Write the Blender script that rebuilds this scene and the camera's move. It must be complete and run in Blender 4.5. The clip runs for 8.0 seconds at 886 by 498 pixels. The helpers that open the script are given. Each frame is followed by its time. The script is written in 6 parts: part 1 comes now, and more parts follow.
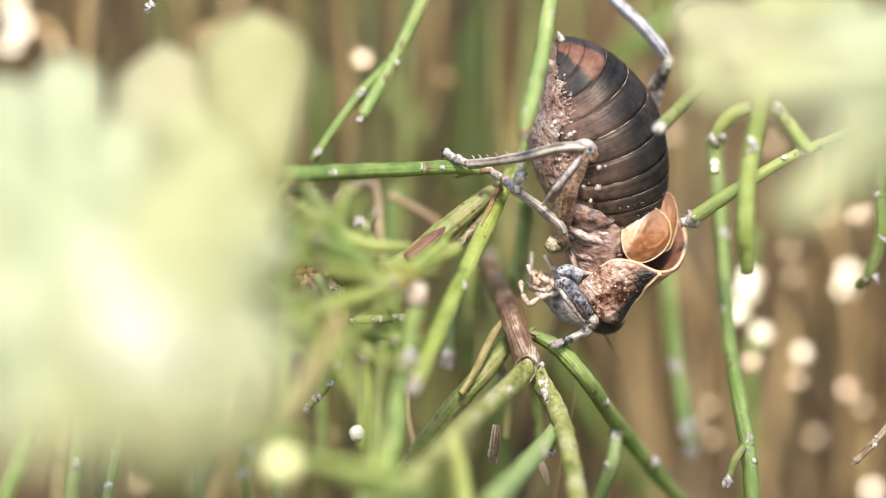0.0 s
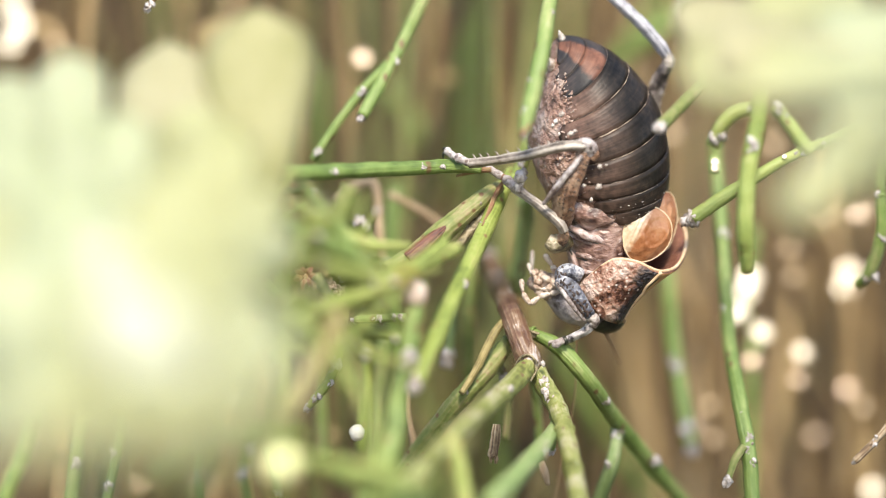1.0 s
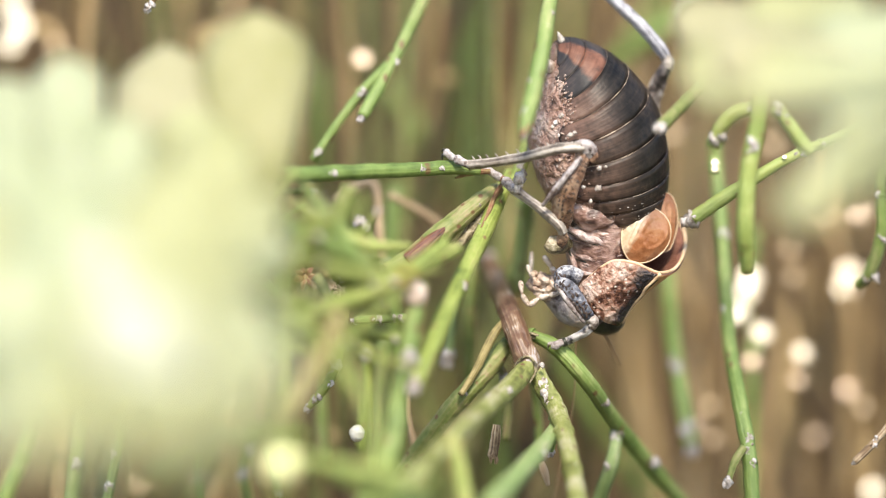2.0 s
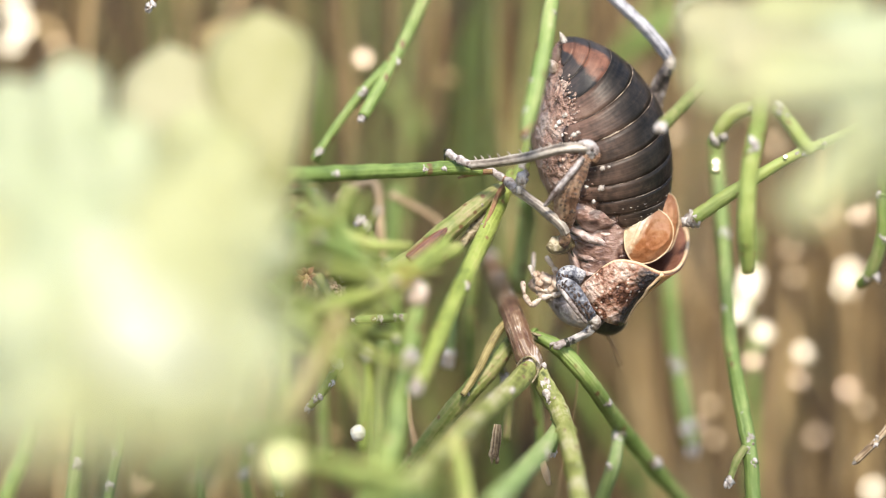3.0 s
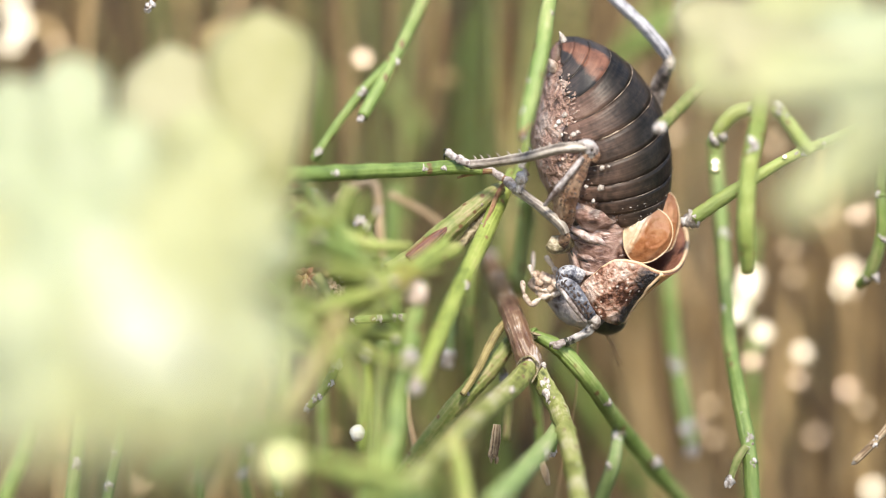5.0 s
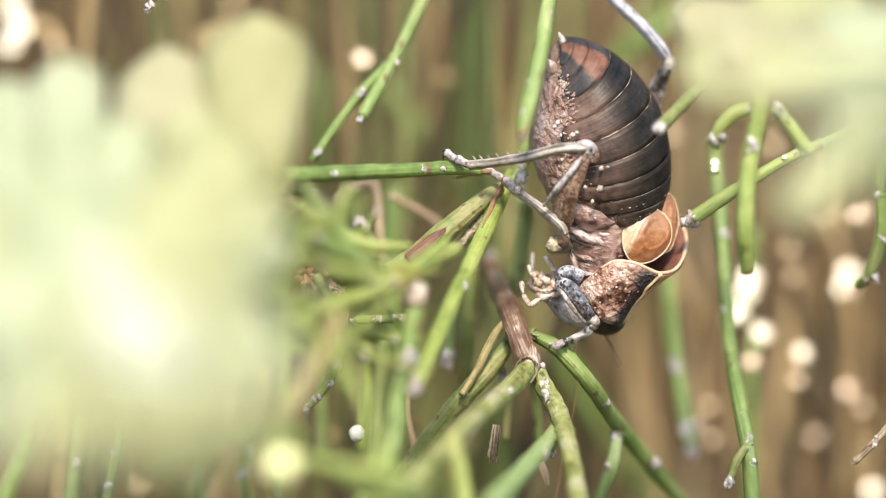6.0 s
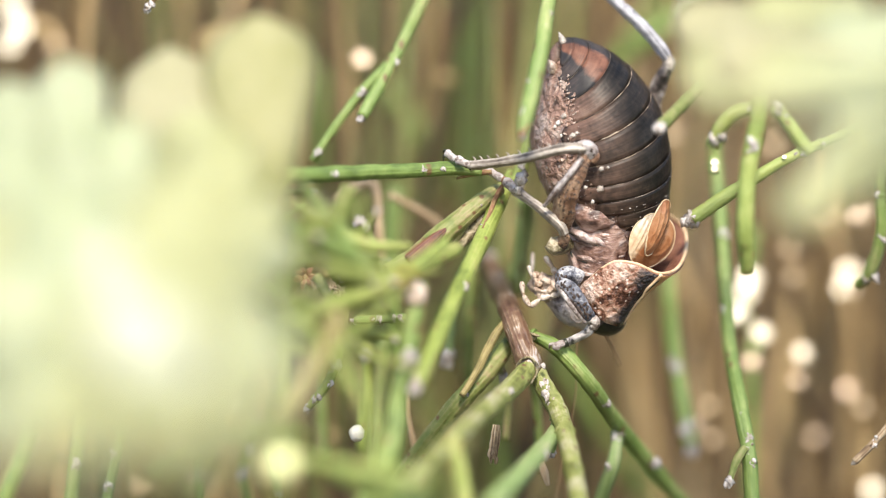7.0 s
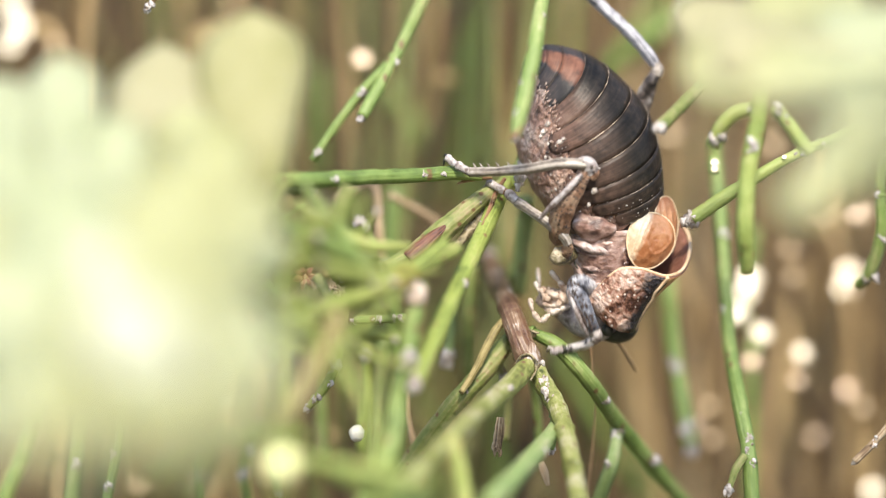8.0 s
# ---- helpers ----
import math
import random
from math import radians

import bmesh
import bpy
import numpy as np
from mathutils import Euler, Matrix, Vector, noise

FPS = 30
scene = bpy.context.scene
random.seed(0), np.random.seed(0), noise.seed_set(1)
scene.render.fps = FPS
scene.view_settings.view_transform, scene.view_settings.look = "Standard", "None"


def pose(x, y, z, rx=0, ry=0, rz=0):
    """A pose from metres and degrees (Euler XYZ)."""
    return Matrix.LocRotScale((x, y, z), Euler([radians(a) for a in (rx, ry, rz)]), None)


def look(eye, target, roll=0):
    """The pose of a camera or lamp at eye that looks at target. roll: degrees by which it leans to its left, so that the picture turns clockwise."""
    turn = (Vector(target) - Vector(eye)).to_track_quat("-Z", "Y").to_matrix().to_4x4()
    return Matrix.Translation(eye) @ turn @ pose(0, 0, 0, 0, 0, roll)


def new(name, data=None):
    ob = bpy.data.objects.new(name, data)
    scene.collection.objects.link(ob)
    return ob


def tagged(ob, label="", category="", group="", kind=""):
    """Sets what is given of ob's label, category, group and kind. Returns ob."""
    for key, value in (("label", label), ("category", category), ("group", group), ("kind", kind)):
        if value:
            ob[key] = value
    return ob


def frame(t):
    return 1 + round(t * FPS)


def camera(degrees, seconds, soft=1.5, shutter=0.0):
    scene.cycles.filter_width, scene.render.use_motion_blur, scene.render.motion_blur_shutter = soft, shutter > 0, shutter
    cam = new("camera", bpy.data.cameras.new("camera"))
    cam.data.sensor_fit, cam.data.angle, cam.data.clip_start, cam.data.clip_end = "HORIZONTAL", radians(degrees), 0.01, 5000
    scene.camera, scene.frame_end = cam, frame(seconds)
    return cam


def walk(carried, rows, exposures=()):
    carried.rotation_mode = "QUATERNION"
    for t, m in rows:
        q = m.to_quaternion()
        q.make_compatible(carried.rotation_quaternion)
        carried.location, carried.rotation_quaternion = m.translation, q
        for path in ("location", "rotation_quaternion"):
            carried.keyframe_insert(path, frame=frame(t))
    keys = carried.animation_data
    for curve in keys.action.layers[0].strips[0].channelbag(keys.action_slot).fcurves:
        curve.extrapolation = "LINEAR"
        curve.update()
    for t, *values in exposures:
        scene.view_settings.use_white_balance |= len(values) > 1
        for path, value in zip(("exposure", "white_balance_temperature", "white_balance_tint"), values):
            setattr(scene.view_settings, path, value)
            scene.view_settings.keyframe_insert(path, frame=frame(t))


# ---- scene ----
# Distances below are in millimetres from the point that the lens is focused on: right, away, up.
MM = 0.001
AIM = Vector((0.0, 0.0, 0.40))
EYE = Vector((0.0, -0.36, 0.40))


def tilt(right, up):
    """The camera's pose, turned so that the view slides by that many millimetres at the focus."""
    return look(EYE, AIM - Vector((right, 0.0, up)) * MM)


cam = camera(14.0, 8.0, soft=1.05, shutter=0.25)
cam.data.dof.use_dof = True
cam.data.dof.focus_distance = 0.3555
cam.data.dof.aperture_fstop = 6.4
cam.data.dof.aperture_blades = 9
STOPS = 1.22
walk(cam, [(0.0, tilt(0, 0)), (0.5, tilt(*(0.000, 0.056))), (1.0, tilt(*(0.017, 0.056))), (1.5, tilt(*(0.000, -0.000))), (3.0, tilt(*(0.113, 0.034))),
           (3.5, tilt(*(0.135, 0.113))), (4.0, tilt(*(0.068, 0.045))), (4.5, tilt(*(0.068, 0.045))), (6.0, tilt(*(0.000, -0.000))), (8.0, tilt(0, 0))],
     [(0.0, STOPS, 6900, 10), (8.0, STOPS, 6900, 10)])

# ---- light ----
SUN_ELEVATION, SUN_TURN = 44.0, 175.0
sky = bpy.data.worlds.new("sky")
scene.world = sky
sky.use_nodes = True
sky_tex = sky.node_tree.nodes.new("ShaderNodeTexSky")
sky_tex.sky_type, sky_tex.sun_disc = "NISHITA", False
sky_tex.sun_elevation, sky_tex.sun_rotation = radians(SUN_ELEVATION), radians(SUN_TURN)
sky.node_tree.links.new(sky_tex.outputs[0], sky.node_tree.nodes["Background"].inputs[0])
sky.node_tree.nodes["Background"].inputs[1].default_value = 0.15
sun = new("sun", bpy.data.lights.new("sun", "SUN"))
sun.data.energy, sun.data.angle, sun.data.color = 2.2, radians(11.0), (1.0, 0.93, 0.82)
away = Vector((math.sin(radians(SUN_TURN)) * math.cos(radians(SUN_ELEVATION)), math.cos(radians(SUN_TURN)) * math.cos(radians(SUN_ELEVATION)), math.sin(radians(SUN_ELEVATION))))
sun.matrix_world = look(tuple(away * 5), (0, 0, 0))


# ---- materials ----
def surface(name, colours, scale, rough=0.6, bump=0.3, fine=5.0, translucent=0.0, specks=None, stretch=(1, 1, 1), per_thing=0.0, coat=0.0, streak=0.0, lines_per=3.4, lines_axes=(1, 1, 0.05), second=None, gloss=0.5):
    """A natural surface: two scales of colour over a ramp, fine relief, optional specks (colour, cells per metre, size)."""
    mat = bpy.data.materials.new(name)
    mat.use_nodes = True
    nodes, links = mat.node_tree.nodes, mat.node_tree.links
    skin = nodes["Principled BSDF"]
    place = nodes.new("ShaderNodeTexCoord")
    squeeze = nodes.new("ShaderNodeMapping")
    squeeze.inputs["Scale"].default_value = stretch
    links.new(place.outputs["Object"], squeeze.inputs[0])
    broad, grain, mix = nodes.new("ShaderNodeTexNoise"), nodes.new("ShaderNodeTexNoise"), nodes.new("ShaderNodeMix")
    for node, s in ((broad, scale), (grain, scale * fine)):
        links.new(squeeze.outputs[0], node.inputs["Vector"])
        node.inputs["Scale"].default_value, node.inputs["Detail"].default_value = s, 4.0
    mix.inputs[0].default_value = 0.35
    links.new(broad.outputs["Fac"], mix.inputs[2])
    links.new(grain.outputs["Fac"], mix.inputs[3])
    ramp = nodes.new("ShaderNodeValToRGB")
    while len(ramp.color_ramp.elements) < len(colours):
        ramp.color_ramp.elements.new(0.5)
    for element, (at, colour) in zip(ramp.color_ramp.elements, colours):
        element.position, element.color = at, (*colour, 1)
    value = mix.outputs[0]
    height = grain.outputs["Fac"]
    along = nodes.new("ShaderNodeAttribute")
    along.attribute_name = "grain"
    if streak:
        # fine lines that run along a rod
        squash, lines, blend = nodes.new("ShaderNodeMapping"), nodes.new("ShaderNodeTexNoise"), nodes.new("ShaderNodeMix")
        squash.inputs["Scale"].default_value = lines_axes
        links.new(along.outputs["Vector"], squash.inputs[0])
        links.new(squash.outputs[0], lines.inputs["Vector"])
        lines.inputs["Scale"].default_value, lines.inputs["Detail"].default_value = lines_per, 5.0
        blend.inputs[0].default_value = streak
        links.new(value, blend.inputs[2])
        links.new(lines.outputs["Fac"], blend.inputs[3])
        value = blend.outputs[0]
        height = value
    if per_thing:
        info, add = nodes.new("ShaderNodeObjectInfo"), nodes.new("ShaderNodeMath")
        add.operation = "MULTIPLY_ADD"
        links.new(info.outputs["Random"], add.inputs[0])
        add.inputs[1].default_value = per_thing
        links.new(value, add.inputs[2])
        shift = nodes.new("ShaderNodeMath")
        shift.operation = "SUBTRACT"
        links.new(add.outputs[0], shift.inputs[0])
        shift.inputs[1].default_value = per_thing / 2
        value = shift.outputs[0]
    links.new(value, ramp.inputs[0])
    colour_out = ramp.outputs[0]
    if specks:
        cells, step, over = nodes.new("ShaderNodeTexVoronoi"), nodes.new("ShaderNodeValToRGB"), nodes.new("ShaderNodeMix")
        links.new(squeeze.outputs[0], cells.inputs["Vector"])
        cells.inputs["Scale"].default_value = specks[1]
        links.new(cells.outputs["Distance"], step.inputs[0])
        step.color_ramp.elements[0].position, step.color_ramp.elements[0].color = specks[2], (1, 1, 1, 1)
        step.color_ramp.elements[1].position, step.color_ramp.elements[1].color = specks[2] + 0.1, (0, 0, 0, 1)
        over.data_type = "RGBA"
        links.new(step.outputs[0], over.inputs[0])
        links.new(colour_out, over.inputs[6])
        over.inputs[7].default_value = (*specks[0], 1)
        colour_out = over.outputs[2]
    if second:
        # another colouring that takes over across the form, with an uneven border
        other, part_axis, wobble, edge, swap = nodes.new("ShaderNodeValToRGB"), nodes.new("ShaderNodeSeparateXYZ"), nodes.new("ShaderNodeMath"), nodes.new("ShaderNodeMapRange"), nodes.new("ShaderNodeMix")
        for element, (where, colour) in zip(other.color_ramp.elements, (second[0][0], second[0][-1])):
            element.position, element.color = where, (*colour, 1)
        for where, colour in second[0][1:-1]:
            extra = other.color_ramp.elements.new(where)
            extra.color = (*colour, 1)
        links.new(value, other.inputs[0])
        links.new(along.outputs["Vector"], part_axis.inputs[0])
        wobble.operation = "MULTIPLY_ADD"
        links.new(mix.outputs[0], wobble.inputs[0])
        wobble.inputs[1].default_value = second[4]
        links.new(part_axis.outputs[second[1]], wobble.inputs[2])
        links.new(wobble.outputs[0], edge.inputs[0])
        edge.inputs[1].default_value, edge.inputs[2].default_value = second[2] + second[4] / 2, second[3] + second[4] / 2
        swap.data_type = "RGBA"
        links.new(edge.outputs[0], swap.inputs[0])
        links.new(colour_out, swap.inputs[6])
        links.new(other.outputs[0], swap.inputs[7])
        colour_out = swap.outputs[2]
    links.new(colour_out, skin.inputs["Base Color"])
    skin.inputs["Roughness"].default_value = rough
    skin.inputs["Coat Weight"].default_value, skin.inputs["Specular IOR Level"].default_value = coat, gloss
    relief = nodes.new("ShaderNodeBump")
    relief.inputs["Strength"].default_value, relief.inputs["Distance"].default_value = bump, 0.25 / scale
    links.new(height, relief.inputs["Height"])
    links.new(relief.outputs[0], skin.inputs["Normal"])
    if translucent:
        glow, both = nodes.new("ShaderNodeBsdfTranslucent"), nodes.new("ShaderNodeMixShader")
        links.new(colour_out, glow.inputs[0])
        both.inputs[0].default_value = translucent
        links.new(skin.outputs[0], both.inputs[1])
        links.new(glow.outputs[0], both.inputs[2])
        links.new(both.outputs[0], nodes["Material Output"].inputs[0])
    return mat


STEM = surface("green_stem", [(0.36, (0.085, 0.135, 0.03)), (0.45, (0.15, 0.228, 0.053)), (0.54, (0.21, 0.288, 0.078)), (0.63, (0.33, 0.365, 0.145)), (0.73, (0.27, 0.185, 0.085))], 210, 0.5, 0.5, 6, stretch=(1, 1, 0.5), per_thing=0.06, streak=0.28, specks=((0.16, 0.1, 0.04), 520, 0.1))
STEM_BLUE = surface("bluish_stem", [(0.36, (0.12, 0.19, 0.06)), (0.5, (0.22, 0.31, 0.11)), (0.62, (0.34, 0.38, 0.19)), (0.74, (0.36, 0.3, 0.2))], 210, 0.55, 0.45, 6, streak=0.4)
STEM_LIGHT = surface("light_green_stem", [(0.36, (0.12, 0.16, 0.03)), (0.45, (0.24, 0.3, 0.065)), (0.53, (0.29, 0.345, 0.085)), (0.62, (0.39, 0.38, 0.14)), (0.72, (0.26, 0.16, 0.08))], 260, 0.5, 0.6, 6, per_thing=0.12, streak=0.28, specks=((0.2, 0.12, 0.05), 560, 0.1))
STEM_OLIVE = surface("olive_stem", [(0.36, (0.075, 0.105, 0.022)), (0.45, (0.15, 0.19, 0.045)), (0.54, (0.24, 0.255, 0.085)), (0.62, (0.33, 0.27, 0.14)), (0.7, (0.2, 0.1, 0.05))], 300, 0.55, 0.6, 6, streak=0.3, per_thing=0.1, specks=((0.16, 0.08, 0.035), 620, 0.1))
# Stem green brightened so that the colour itself carries sunlight on the shoots.
STEM_SUNLIT = surface("sunlit_stem", [(0.36, (0.19, 0.26, 0.06)), (0.46, (0.28, 0.35, 0.092)), (0.55, (0.33, 0.385, 0.11)), (0.64, (0.42, 0.42, 0.19)), (0.74, (0.3, 0.2, 0.1))], 230, 0.5, 0.5, 6, streak=0.25, per_thing=0.08, specks=((0.2, 0.13, 0.05), 560, 0.09))
STEM_AGED = surface("aged_grey_olive_stem", [(0.37, (0.08, 0.085, 0.025)), (0.44, (0.17, 0.19, 0.05)), (0.52, (0.25, 0.27, 0.085)), (0.585, (0.36, 0.34, 0.2)), (0.66, (0.47, 0.42, 0.36))], 300, 0.6, 0.8, 6, streak=0.22, specks=((0.15, 0.09, 0.045), 700, 0.13))
STEM_TAN = surface("yellowed_stem", [(0.36, (0.12, 0.09, 0.035)), (0.46, (0.26, 0.21, 0.075)), (0.56, (0.38, 0.31, 0.13)), (0.68, (0.5, 0.42, 0.25))], 320, 0.55, 0.6, 5, streak=0.35, specks=((0.16, 0.08, 0.035), 620, 0.1))
MAROON = surface("maroon_bark", [(0.38, (0.05, 0.02, 0.014)), (0.46, (0.14, 0.05, 0.032)), (0.54, (0.2, 0.085, 0.045)), (0.61, (0.3, 0.23, 0.08))], 420, 0.45, 0.7, 5, streak=0.5)
# Glossy surfaces of the added discs that mirror the sun as glints.
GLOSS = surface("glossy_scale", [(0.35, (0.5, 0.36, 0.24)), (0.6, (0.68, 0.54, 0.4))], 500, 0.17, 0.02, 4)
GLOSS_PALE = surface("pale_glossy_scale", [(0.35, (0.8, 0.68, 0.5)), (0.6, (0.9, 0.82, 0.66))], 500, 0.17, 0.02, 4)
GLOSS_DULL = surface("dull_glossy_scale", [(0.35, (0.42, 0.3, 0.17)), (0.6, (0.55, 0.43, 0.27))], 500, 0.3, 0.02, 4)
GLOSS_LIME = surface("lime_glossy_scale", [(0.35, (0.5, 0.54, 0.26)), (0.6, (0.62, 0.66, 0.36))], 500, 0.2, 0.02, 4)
# The tint gives each mirrored sun glint its hue.
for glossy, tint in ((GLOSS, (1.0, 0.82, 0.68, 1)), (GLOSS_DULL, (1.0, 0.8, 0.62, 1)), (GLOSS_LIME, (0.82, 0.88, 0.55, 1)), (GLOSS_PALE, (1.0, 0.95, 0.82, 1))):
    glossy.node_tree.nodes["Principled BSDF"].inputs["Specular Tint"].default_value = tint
BARK = surface("brown_bark", [(0.38, (0.06, 0.026, 0.017)), (0.45, (0.135, 0.068, 0.043)), (0.52, (0.195, 0.12, 0.075)), (0.56, (0.3, 0.21, 0.145)), (0.595, (0.46, 0.41, 0.4))], 220, 0.34, 0.45, 7, streak=0.35, lines_per=4.5)
ORANGE = surface("orange_petal", [(0.35, (0.55, 0.25, 0.03)), (0.6, (0.75, 0.42, 0.06))], 600, 0.4, 0.3, 4)
DEADWOOD = surface("striped_dead_wood", [(0.38, (0.045, 0.025, 0.014)), (0.45, (0.2, 0.125, 0.065)), (0.53, (0.42, 0.31, 0.19)), (0.64, (0.66, 0.56, 0.43))], 420, 0.5, 0.8, 5, streak=0.5, lines_per=2.4)
RUST = surface("rusty_bark", [(0.3, (0.14, 0.05, 0.03)), (0.46, (0.27, 0.12, 0.07)), (0.58, (0.36, 0.28, 0.12)), (0.75, (0.46, 0.38, 0.3))], 380, 0.6, 0.7, 5, streak=0.5)
# Paler and darker copies of the straw put sun and deep shade into colour.
STRAW_LIT = surface("lit_straw", [(0.22, (0.06, 0.035, 0.013)), (0.5, (0.27, 0.17, 0.07)), (0.72, (0.7, 0.53, 0.3))], 120, 0.7, 0.4, 6, stretch=(1, 1, 0.2), per_thing=0.5)
STRAW_SHADED = surface("shaded_straw", [(0.24, (0.018, 0.01, 0.0035)), (0.5, (0.078, 0.045, 0.015)), (0.74, (0.3, 0.2, 0.085))], 120, 0.7, 0.4, 6, stretch=(1, 1, 0.2), per_thing=0.5)
STEM_DIM = surface("dull_green_stem", [(0.35, (0.085, 0.1, 0.024)), (0.5, (0.15, 0.165, 0.042)), (0.68, (0.25, 0.24, 0.085))], 210, 0.55, 0.4, 6, per_thing=0.3)
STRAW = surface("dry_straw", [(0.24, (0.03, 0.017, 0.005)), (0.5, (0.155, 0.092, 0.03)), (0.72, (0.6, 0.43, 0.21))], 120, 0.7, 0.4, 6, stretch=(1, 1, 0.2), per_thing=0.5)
BUD = surface("waxy_bud", [(0.36, (0.16, 0.115, 0.08)), (0.45, (0.38, 0.335, 0.3)), (0.58, (0.6, 0.56, 0.545))], 1500, 0.4, 0.8, 3)
DRY = surface("pale_dry_stalk", [(0.34, (0.26, 0.17, 0.09)), (0.5, (0.46, 0.33, 0.2)), (0.68, (0.62, 0.49, 0.35))], 260, 0.6, 0.5, 5, streak=0.4)
CREAM = surface("dull_cream_bud", [(0.35, (0.7, 0.56, 0.32)), (0.6, (0.8, 0.68, 0.46))], 500, 0.4, 0.3, 4)
PETAL = surface("cream_bud", [(0.35, (0.88, 0.8, 0.6)), (0.6, (0.94, 0.9, 0.78))], 500, 0.35, 0.3, 4)
BLUSH = surface("pinkish_bud", [(0.35, (0.72, 0.55, 0.42)), (0.6, (0.85, 0.7, 0.6))], 500, 0.4, 0.3, 4)
LEAF = surface("pale_leaf", [(0.3, (0.57, 0.57, 0.28)), (0.5, (0.64, 0.645, 0.36)), (0.7, (0.71, 0.725, 0.46))], 160, 0.4, 0.3, 6, translucent=0.5)
LEAF_GREEN = surface("grey_green_leaf", [(0.3, (0.53, 0.58, 0.34)), (0.6, (0.66, 0.69, 0.48))], 160, 0.4, 0.3, 6, translucent=0.5)
LEAF_OLIVE = surface("olive_leaf", [(0.3, (0.42, 0.41, 0.175)), (0.6, (0.54, 0.52, 0.275))], 160, 0.4, 0.3, 6, translucent=0.45)
LEAF_BUFF = surface("buff_green_leaf", [(0.3, (0.5, 0.47, 0.26)), (0.6, (0.62, 0.59, 0.37))], 160, 0.4, 0.3, 6, translucent=0.45)
# Whiter copy of the leaf; the sprig's overexposed glare is put into its colour.
LEAF_GLARE = surface("overexposed_leaf", [(0.3, (0.74, 0.74, 0.5)), (0.6, (0.85, 0.85, 0.68))], 160, 0.35, 0.3, 6, translucent=0.3)
LEAF_TAN = surface("yellowing_leaf", [(0.3, (0.46, 0.32, 0.12)), (0.6, (0.56, 0.44, 0.22))], 160, 0.4, 0.3, 6, translucent=0.5)
LITTER = surface("leaf_litter", [(0.3, (0.012, 0.006, 0.002)), (0.5, (0.032, 0.018, 0.007)), (0.7, (0.075, 0.045, 0.018))], 18, 0.9, 1.0, 7)
FLANK = [(0.36, (0.035, 0.026, 0.021)), (0.46, (0.09, 0.058, 0.045)), (0.56, (0.22, 0.13, 0.1)), (0.7, (0.42, 0.29, 0.23))]
ARMOUR = surface("black_brown_armour", [(0.38, (0.007, 0.006, 0.005)), (0.46, (0.016, 0.0135, 0.011)), (0.55, (0.034, 0.026, 0.02)), (0.66, (0.1, 0.064, 0.044))], 170, 0.42, 0.14, 9, streak=0.2, lines_axes=(0.5, 0.5, 7), lines_per=1.6, second=(FLANK, 0, 0.5, -0.5, 1.3), gloss=0.22)
RUSSET = surface("russet_armour", [(0.36, (0.07, 0.035, 0.025)), (0.46, (0.15, 0.066, 0.042)), (0.56, (0.21, 0.095, 0.06)), (0.75, (0.28, 0.14, 0.095))], 260, 0.5, 0.12, 5, streak=0.2, lines_axes=(0.4, 0.4, 7), lines_per=1.6, second=([(0.3, (0.016, 0.015, 0.015)), (0.5, (0.038, 0.034, 0.034)), (0.68, (0.11, 0.08, 0.068))], 0, 0.66, 0.5, 0.6), gloss=0.3)
HEM = surface("pale_hem", [(0.42, (0.02, 0.016, 0.013)), (0.52, (0.09, 0.065, 0.05)), (0.63, (0.4, 0.32, 0.25))], 260, 0.45, 0.3, 4)
HEM_PALE = surface("cream_hem", [(0.42, (0.03, 0.023, 0.018)), (0.5, (0.13, 0.09, 0.065)), (0.6, (0.5, 0.4, 0.3))], 230, 0.45, 0.3, 4)
THORAX = surface("pink_brown_thorax", [(0.4, (0.075, 0.038, 0.032)), (0.46, (0.25, 0.145, 0.115)), (0.53, (0.42, 0.285, 0.24)), (0.6, (0.64, 0.53, 0.51))], 170, 0.24, 0.4, 6, stretch=(0.7, 1, 1.3))
SCURF = surface("flaking_skin", [(0.4, (0.03, 0.02, 0.016)), (0.47, (0.14, 0.085, 0.065)), (0.54, (0.34, 0.21, 0.16)), (0.64, (0.6, 0.48, 0.41))], 520, 0.4, 0.8, 4)
FOLD = surface("pale_fold", [(0.38, (0.2, 0.12, 0.1)), (0.5, (0.43, 0.31, 0.275)), (0.64, (0.64, 0.57, 0.57))], 400, 0.2, 0.6, 5)
PLEURA = surface("mottled_flank", [(0.39, (0.05, 0.032, 0.026)), (0.46, (0.2, 0.115, 0.085)), (0.54, (0.37, 0.22, 0.165)), (0.65, (0.56, 0.42, 0.35))], 270, 0.4, 1.0, 5, specks=((0.58, 0.48, 0.42), 950, 0.08))
SADDLE = surface("mottled_tan_shield", [(0.4, (0.07, 0.03, 0.02)), (0.45, (0.28, 0.125, 0.08)), (0.51, (0.49, 0.3, 0.225)), (0.6, (0.72, 0.55, 0.47))], 330, 0.27, 0.8, 6, specks=((0.78, 0.66, 0.58), 1500, 0.13), second=([(0.4, (0.014, 0.013, 0.016)), (0.54, (0.045, 0.04, 0.045)), (0.64, (0.34, 0.22, 0.16))], 0, 0.3, 0.35, 0.35))
SADDLE_WARM = surface("orange_shield", [(0.3, (0.36, 0.17, 0.06)), (0.55, (0.58, 0.32, 0.13)), (0.75, (0.66, 0.44, 0.23))], 450, 0.35, 0.4, 5)
SADDLE_IN = surface("maroon_lining", [(0.3, (0.13, 0.05, 0.035)), (0.55, (0.27, 0.125, 0.085)), (0.75, (0.44, 0.25, 0.17))], 350, 0.3, 0.3, 5)
RIM = surface("cream_rim", [(0.3, (0.55, 0.34, 0.18)), (0.6, (0.8, 0.6, 0.4))], 500, 0.35, 0.2, 4)
